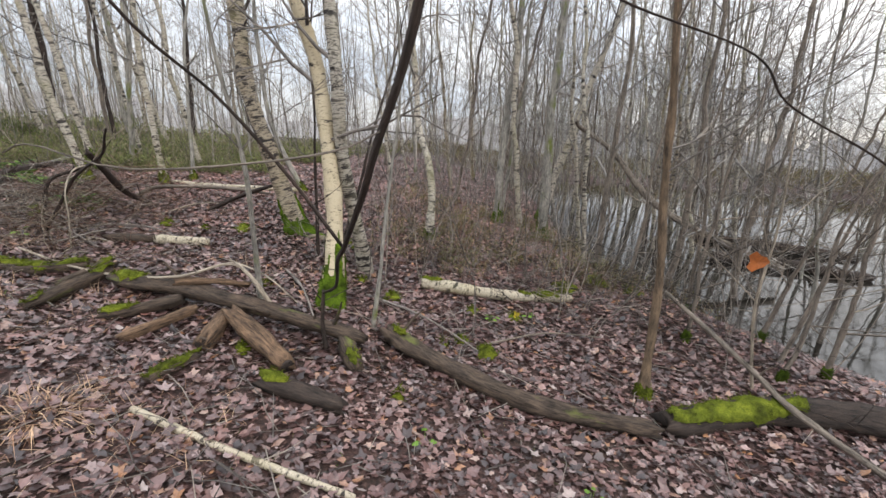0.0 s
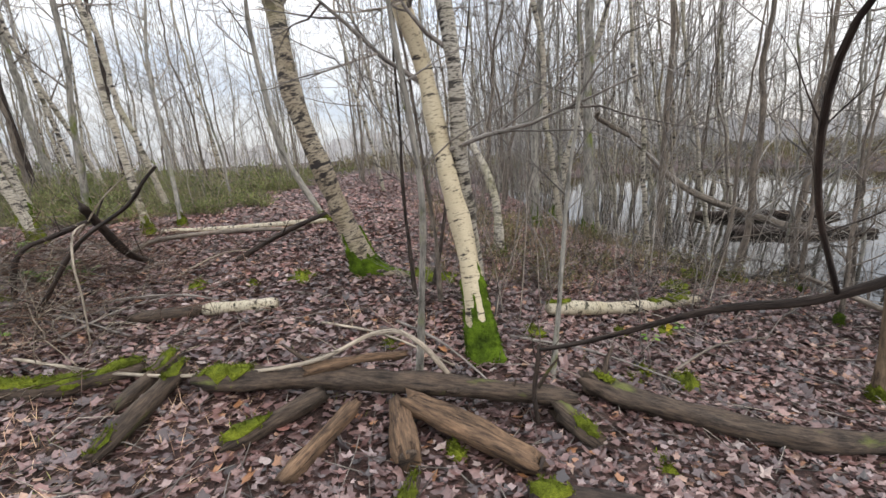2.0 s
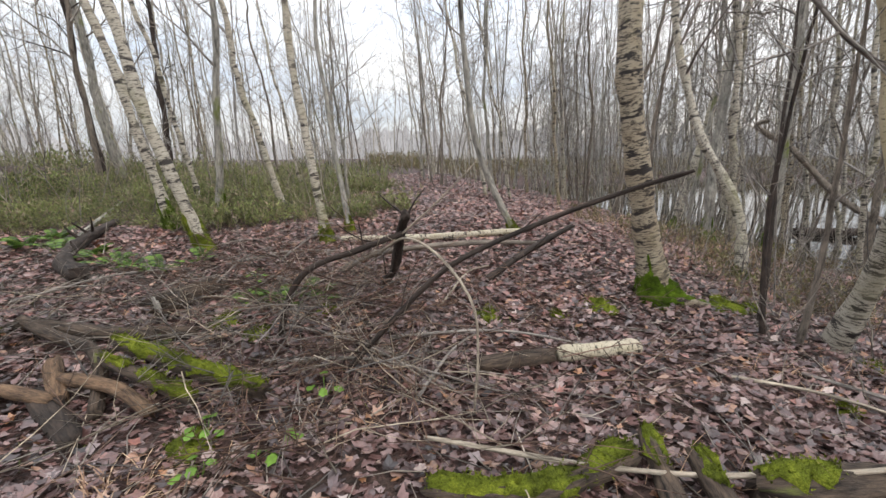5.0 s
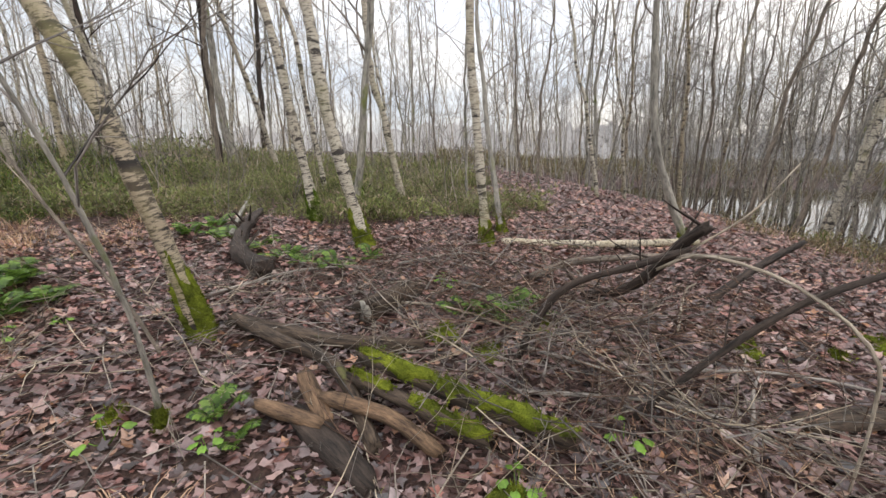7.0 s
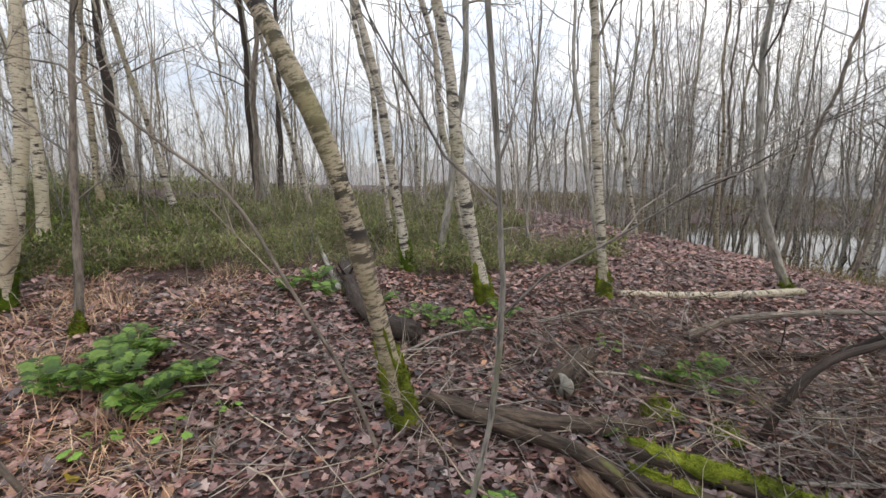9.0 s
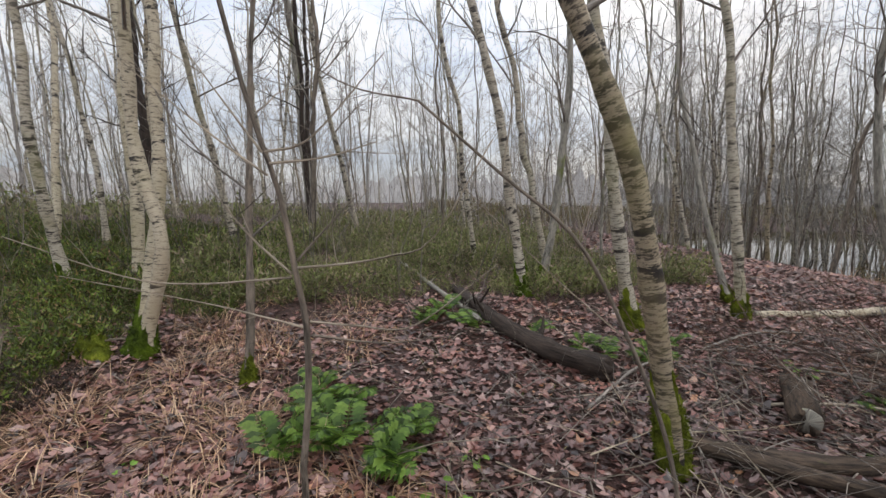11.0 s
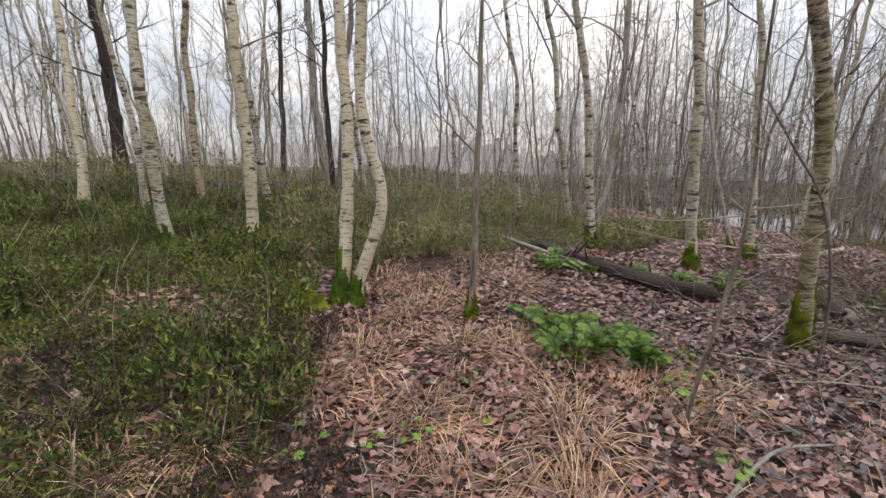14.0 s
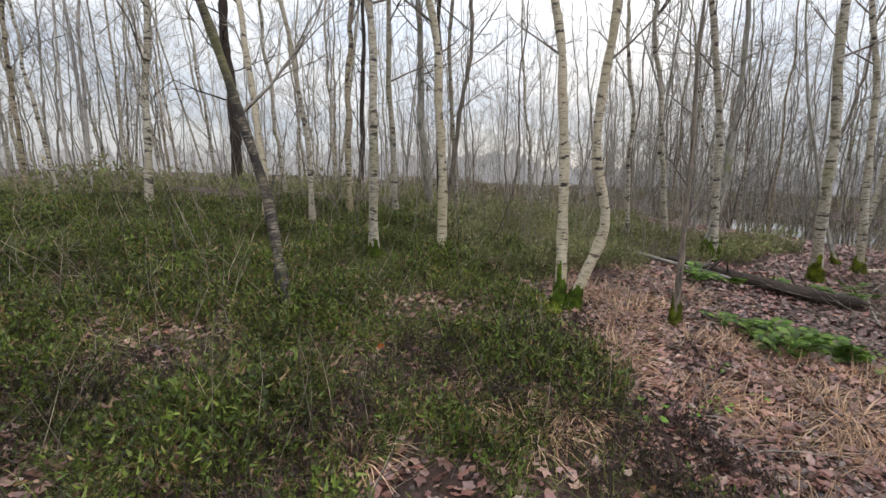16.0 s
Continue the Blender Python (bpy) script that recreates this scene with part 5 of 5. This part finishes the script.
def seedling(x, y, n, size, mat):
    """A low plant of a few broad, toothed green leaves on short stalks."""
    ob = base_of("seedling", x, y, float(ground(x, y)), "small bright green broad-leaved plant among dead leaves", "plant", "green seedlings")
    for i in range(n):
        a, up = i / n * 6.28 + rng.uniform(-0.4, 0.4), rng.uniform(0.5, 1.3) * size
        out = np.array([math.cos(a), math.sin(a), 0.0])
        tip = out * size * rng.uniform(0.3, 0.9) + np.array([0, 0, up])
        part("stalk", Heap().tube([(0, 0, -0.01), tip * 0.5 + out * 0.01, tip], [0.003, 0.0022, 0.0016], 4), mat, ob)
        k = 14
        t = np.arange(k) / k * 6.283
        r = size * 0.5 * (0.75 + 0.25 * np.cos(t)) * np.where(np.arange(k) % 2 == 0, 1.0, 0.82) * rng.uniform(0.9, 1.1, k)
        side = np.array([-out[1], out[0], 0])
        rim = tip + out * size * 0.35 + (r * np.cos(t))[:, None] * out + (r * np.sin(t))[:, None] * side * 0.85
        rim[:, 2] += -0.25 * (r * np.cos(t)) - 0.5 * (r * np.sin(t)) ** 2 / size + rng.uniform(-0.004, 0.004, k)
        q = np.arange(k)
        part("leaf", Heap().add(np.vstack([rim, tip + out * size * 0.35 + [0, 0, 0.006]]), np.stack([q, (q + 1) % k, np.full(k, k), np.full(k, k)], -1)), mat, ob)


for x, y, n, size in ((-5.28, 3.85, 6, 0.07), (-4.89, 3.69, 4, 0.08), (-5.2, 3.61, 5, 0.07), (-7.03, 4.06, 3, 0.08), (-6.55, 4.01, 5, 0.06), (-6.69, 4.38, 4, 0.05), (-4.76, 4.08, 4, 0.08), (-10.72, 4.75, 4, 0.08),
                      (-8.23, 4.77, 4, 0.08), (-8.53, 4.66, 5, 0.08), (-9.77, 5.06, 3, 0.05), (-10.41, 4.72, 4, 0.05), (-10.19, 4.72, 5, 0.06), (-13.14, 5.51, 3, 0.05), (0.26, 1.92, 6, 0.05), (1.32, 2.08, 5, 0.05),
                      (0.88, 2.15, 5, 0.05), (-5.55, 5.57, 5, 0.08), (-9.81, 4.73, 3, 0.05), (-8.76, 4.12, 5, 0.07), (-0.1, 2.35, 3, 0.06), (0.35, 4.0, 5, 0.06), (0.75, 4.2, 5, 0.06), (-8.05, 5.0, 4, 0.06), (-11.9, 4.7, 4, 0.05)):
    seedling(x, y, n, size, SEEDLING)


# ---- heath, grass, leaf litter, loose twigs ----
def in_heath(x, y):
    """Where bilberry covers the ground, with a ragged edge."""
    wave = 0.35 * np.sin(2.1 * x) + 0.22 * np.sin(4.7 * y + x)
    edge = -4.9 + 0.9 * np.sin(1.3 * y) * np.sin(2.7 * y + 1) + 0.5 * np.sin(7 * y + 3 * x)
    back = (y > 7.15 + 0.12 * (x + 7) + wave * 0.6) & (x < edge) & (x > -10.6)
    flank = (x < -10.75 + wave * 0.45 + 0.22 * np.maximum(0, 5.6 - y) * -1) & (y > 2.7 + wave * 0.5)
    join = (y > 7.9 + wave) & (x <= -10.2)
    bare = (np.sin(x * 1.7 + 0.5) * np.sin(y * 2.3 + x) > 0.55 + 0.5 * (y - 4)) & (y < 4.8)
    return (back | flank | join) & ~bare


def sprigs(kind_count, lo, hi):
    """A few woody sprigs with many small leaves, as arrays to be laid out."""
    out = []
    for _ in range(kind_count):
        h = Heap()
        for _ in range(5):
            a = rng.uniform(0, 6.28)
            top = np.array([math.cos(a) * rng.uniform(0.02, 0.15), math.sin(a) * rng.uniform(0.02, 0.15), rng.uniform(lo, hi)])
            w = 0.002
            h.add([(-w, 0, -0.02), (w, 0, -0.02), tuple(top)], [(0, 1, 2, 2)])
            for _ in range(8):
                p = top * rng.uniform(0.3, 1.0) + rng.normal(0, 0.012, 3)
                d = top / np.linalg.norm(top) * 0.7 + rng.normal(0, 0.6, 3)
                d /= np.linalg.norm(d)
                e = np.cross(d, rng.normal(0, 1, 3))
                e /= np.linalg.norm(e)
                s = rng.uniform(0.022, 0.054)
                h.add([p - e * s * 0.16, p + e * s * 0.16, p + d * s], [(0, 1, 2, 2)])
        out.append((np.vstack(h.v), np.vstack(h.f)))
    return out


def lay(kinds, xs, ys, scale):
    h = Heap()
    zs = ground(xs, ys)
    pick, turn = rng.integers(0, len(kinds), len(xs)), rng.uniform(0, 6.28, len(xs))
    for k, (v, f) in enumerate(kinds):
        i = np.where(pick == k)[0]
        if not len(i):
            continue
        c, s = np.cos(turn[i])[:, None], np.sin(turn[i])[:, None]
        sc = scale[i][:, None]
        w = np.stack([(v[None, :, 0] * c - v[None, :, 1] * s) * sc + xs[i][:, None], (v[None, :, 0] * s + v[None, :, 1] * c) * sc + ys[i][:, None], v[None, :, 2] * sc + zs[i][:, None]], -1)
        h.add(w.reshape(-1, 3), (f[None] + (np.arange(len(i)) * len(v))[:, None, None]).reshape(-1, 4))
    return h


def scatter(n, x0, x1, y0, y1, keep):
    x, y = rng.uniform(x0, x1, n), rng.uniform(y0, y1, n)
    k = keep(x, y)
    return x[k], y[k]


def clumps(x, y):
    return np.sin(x * 2.9 + 1.1 * np.sin(y * 2.2)) * np.sin(y * 3.3 + 0.9 * np.sin(x * 1.7))


BUSH = sprigs(9, 0.08, 0.26)
hx1, hy1 = scatter(16500, -18, -10, 2.5, 11, lambda a, b: in_heath(a, b) & ((clumps(a, b) > rng.uniform(-1.0, 0.4, len(a)) + np.where(b < 5.0, 0.45, 0)) | (b > 6.6)))
hx2, hy2 = scatter(5200, -11, -4, 7, 13, in_heath)
hx3, hy3 = scatter(2600, -34, -3, 10.5, 27, in_heath)
alone("bilberry_heath", lay(BUSH, hx1, hy1, rng.uniform(0.5, 1.05, len(hx1)) * (1 + 0.4 * clumps(hx1, hy1))), LEAF_GREEN, (0, 0, 0), "low dense green bilberry shrubs under birches", "heath", kind="stuff", smooth=False)
hx, hy = np.r_[hx2, hx3], np.r_[hy2, hy3]
alone("olive_heath", lay(BUSH, hx, hy, np.r_[rng.uniform(0.6, 1.3, len(hx2)) * (1 + 0.5 * clumps(hx2 * 0.6, hy2 * 0.6)), rng.uniform(1.2, 2.5, len(hx3)) * (1 + 0.4 * clumps(hx3 * 0.4, hy3 * 0.4))]), HEATH_FAR, (0, 0, 0), "olive-brown twiggy bilberry heath under the birch wood, paled for haze", "heath", kind="stuff", smooth=False)

bx, by = scatter(1100, -1.4, 4.2, 4.9, 8.5, lambda a, b: (ground(a, b) > WATER_Z + 0.02) & (clumps(a, b) > rng.uniform(-0.8, 0.6, len(a))))
alone("bank_plants", lay(BUSH, bx, by, rng.uniform(0.6, 1.5, len(bx))), BANK_LEAF, (0, 0, 0), "low brown and olive plants on the pond bank", "undergrowth", kind="stuff", smooth=False)
bx, by = scatter(3600, -6, 40, 18, 46, lambda a, b: (ground(a, b) > WATER_Z + 0.02) & ((a > 6) | (b > 25)))
alone("far_bank_heath", lay(BUSH, bx, by, rng.uniform(2.4, 5.0, len(bx))), BANK_LEAF, (0, 0, 0), "brown and olive heath on the pond's far bank", "heath", kind="stuff", smooth=False)

dx, dy = scatter(4800, -16.5, -10.5, 1.7, 5.9, lambda a, b: clumps(a * 0.7, b * 0.8) > -0.25)
alone("dead_heather", lay(BUSH, dx, dy, rng.uniform(0.4, 0.9, len(dx))), DEAD_HEATHER, (0, 0, 0), "dark dead heather stalks over wet soil", "heath", kind="stuff", smooth=False)

green_blades, straw_blades = Heap(), Heap()
x, y = scatter(42000, -18, -10.2, 3.6, 11, in_heath)
blades(green_blades, np.stack([x, y, ground(x, y)], -1), 0.24, 0.0024, (0, 0, 0.7), 0.5, 0.5)
x, y = scatter(2600, -16, -8, 2.5, 7.5, lambda a, b: np.ones(len(a), bool))
blades(green_blades, np.stack([x, y, ground(x, y)], -1), 0.15, 0.002, (0, 0, 0.7), 0.5, 0.5)
x, y = scatter(3000, -9, 1, 1.5, 6, lambda a, b: (np.sin(a * 2.3) * np.sin(b * 2.9 + a) > 0.45))
blades(green_blades, np.stack([x, y, ground(x, y)], -1), 0.10, 0.002, (0, 0, 0.5), 0.6, 0.5)
alone("green_grass", green_blades, GRASS, (0, 0, 0), "thin green grass blades among shrubs and leaves", "grass", kind="stuff")
x, y = scatter(22000, -12.5, -7.2, 3.0, 8, lambda a, b: (np.sin(a * 4.1 + 1 + np.sin(b * 3)) * np.sin(b * 3.7 + 0.6 * a) > rng.uniform(-0.3, 0.6, len(a))) & ~in_heath(a, b) & (a < -8.6 + 0.3 * np.sin(b * 3)) & ((a > -10.7) | (b > 5.4)))
blades(straw_blades, np.stack([x, y, ground(x, y) + 0.012], -1), 0.20, 0.003, (0.2, -0.3, 0.12), 0.7, 0.22, 2)
x, y = scatter(7000, -9, -1, 1.0, 4.2, lambda a, b: np.sin(a * 2.1 + 2) * np.sin(b * 2.6) > 0.2)
blades(straw_blades, np.stack([x, y, ground(x, y) + 0.012], -1), 0.15, 0.002, (0.2, -0.2, 0.1), 0.8, 0.2, 2)
x, y = scatter(2200, -4.5, 4, 4.8, 9, lambda a, b: (a > -0.8 - 0.1 * b) & (ground(a, b) > WATER_Z + 0.02))
blades(straw_blades, np.stack([x, y, ground(x, y)], -1), 0.34, 0.0026, (0, 0, 0.8), 0.35, 0.35)
alone("dry_grass", straw_blades, STRAW, (0, 0, 0), "matted straw-coloured dry grass", "grass", kind="stuff")


def leaf_outline(k):
    """Lobed like oak and maple: tips and notches take turns."""
    a = np.arange(k) / k * 2 * math.pi
    return a, np.where(np.arange(k) % 2 == 0, 0.95, 0.60) * (0.80 + 0.2 * np.cos(a))


def leaves(heap, x, y, size, k, up):
    n = len(x)
    a, r = leaf_outline(k)
    tilt = rng.normal(0, 0.32, (n, 2))
    turn = rng.uniform(0, 6.28, n)
    rr = size[:, None] * r[None] * rng.uniform(0.6, 1.25, (n, k))
    px, py = rr * np.cos(a + turn[:, None]), rr * np.sin(a + turn[:, None]) * rng.uniform(0.5, 1, (n, 1))
    curl = rng.uniform(-0.2, 0.45, (n, 1)) * rr ** 2 / size[:, None]
    pz = px * tilt[:, :1] + py * tilt[:, 1:] + curl
    z = ground(x, y) + up + rng.uniform(0.004, 0.035, n)
    v = np.concatenate([np.stack([px + x[:, None], py + y[:, None], pz + z[:, None]], -1), np.stack([x, y, z], -1)[:, None]], 1)
    t = np.arange(k)
    f = np.stack([t, (t + 1) % k, np.full(k, k), np.full(k, k)], -1)
    heap.add(v.reshape(-1, 3), (f[None] + (np.arange(n) * (k + 1))[:, None, None]).reshape(-1, 4))


def dry(a, b):
    return ground(a, b) > WATER_Z + 0.03


fallen, russet = Heap(), Heap()


def strew(x, y, lo, hi, k):
    """Dark wet leaves near the pond, redder drier ones up the slope and in the lane, mixed where they meet."""
    dry_part = 1 / (1 + np.exp(-np.clip(np.maximum((-7.6 - x) * 1.6, (y - 5.4) * 2.2), -30, 30)))
    up = rng.uniform(size=len(x)) < dry_part
    size = rng.uniform(lo, hi, len(x))
    leaves(fallen, x[~up], y[~up], size[~up], k, 0.0)
    leaves(russet, x[up], y[up], size[up], k, 0.0)


x, y = scatter(100000, -17.5, 4.2, 1.0, 5.2, lambda a, b: dry(a, b) & ~(in_heath(a, b) & (rng.uniform(size=len(a)) > 0.7)) & ~((a < -10.7) & (b < 5.3) & (rng.uniform(size=len(a)) > 0.5)))
strew(x, y, 0.016, 0.056, 10)
x, y = scatter(74000, -15.0, 3, 5.0, 9.0, lambda a, b: dry(a, b) & ~(in_heath(a, b) & (rng.uniform(size=len(a)) > np.where((a < -10) & (b < 6.6), 0.6, 0.15))))
strew(x, y, 0.016, 0.052, 8)
x, y = scatter(20000, -9, 3, 9.0, 20.0, lambda a, b: dry(a, b) & ~in_heath(a, b))
strew(x, y, 0.03, 0.07, 6)
x, y = scatter(13000, -17, 4, -1.5, 1.2, dry)
strew(x, y, 0.02, 0.05, 6)
alone("leaf_litter", fallen, LITTER, (0, 0, 0), "purple-brown wet fallen oak and maple leaves", "leaves", kind="stuff", smooth=False)
alone("russet_litter", russet, LITTER_DRY, (0, 0, 0), "russet and pinkish fallen oak leaves on the slope", "leaves", kind="stuff", smooth=False)

loose = Heap()
x, y = scatter(2600, -13, 2.5, 1.2, 8, lambda a, b: dry(a, b) & ~in_heath(a, b))
for px, py in zip(x, y):
    a, ln = rng.uniform(0, 6.28), rng.uniform(0.12, 0.6)
    p = np.array([px, py, float(ground(px, py)) + 0.02])
    e = p + np.array([math.cos(a), math.sin(a), 0]) * ln
    e[2] = float(ground(e[0], e[1])) + 0.02 + rng.uniform(0, 0.05)
    loose.tube([p, (p + e) / 2 + rng.normal(0, 0.02, 3), e], [0.004, 0.0035, 0.002], 3, cap=False)
alone("loose_twigs", loose, TWIG, (0, 0, 0), "small dead twigs strewn over the leaves", "twigs", kind="stuff")

shoots = Heap()
for px, py in zip(*scatter(230, -1.6, 4.6, 4.3, 7.6, dry)):
    limb(shoots, (px, py, float(ground(px, py)) - 0.03), (rng.normal(0, 0.35), rng.normal(0, 0.35), 1), rng.uniform(0.35, 1.3), rng.uniform(0.003, 0.007), 1 if rng.uniform() < 0.6 else 0, 0.5, 3, 0.1)
x, y = scatter(560, -14, 4, 3.6, 13, lambda a, b: dry(a, b) & ((a > -1.5) | (b > 7.4)) & ~((a > -4.6) & (a < -1.4) & (b < 11)))
for px, py in zip(x, y):
    ln = rng.uniform(0.5, 2.2)
    limb(shoots, (px, py, float(ground(px, py)) - 0.03), (rng.normal(0, 0.16), rng.normal(0, 0.16), 1), ln, rng.uniform(0.003, 0.009), 1 if ln > 0.9 else 0, 0.35, 3, 0.1)
alone("thicket", shoots, TWIG, (0, 0, 0), "thin bare shoots and twigs of undergrowth", "undergrowth", kind="stuff")

stalks = Heap()
x, y = scatter(1500, -17, -5, 4.4, 12.5, in_heath)
for px, py in zip(x, y):
    limb(stalks, (px, py, float(ground(px, py)) - 0.02), (rng.normal(0, 0.4), rng.normal(0, 0.3), 1), rng.uniform(0.25, 0.8), rng.uniform(0.002, 0.0045), 1 if rng.uniform() < 0.3 else 0, 0.5, 3, 0.1)
alone("dead_stalks", stalks, TWIG_PALE, (0, 0, 0), "pale dry stalks standing up from the heath", "undergrowth", kind="stuff")

bushes = Heap()
x, y = scatter(430, -34, 9, 12.5, 30, lambda a, b: dry(a, b) & ~((a > -4.6) & (a < -1.4) & (b < 15)))
for px, py in zip(x, y):
    limb(bushes, (px, py, float(ground(px, py)) - 0.03), (rng.normal(0, 0.3), rng.normal(0, 0.3), 1), rng.uniform(0.8, 2.6), rng.uniform(0.006, 0.013), 2 if rng.uniform() < 0.35 else 1, 0.5, 3, 0.15)
# takes the paled twig colour, so distance haze is in the bark
alone("far_undergrowth", bushes, TWIG_HAZED, (0, 0, 0), "bare undergrowth of the far wood, its grey paled for haze", "undergrowth", kind="stuff")
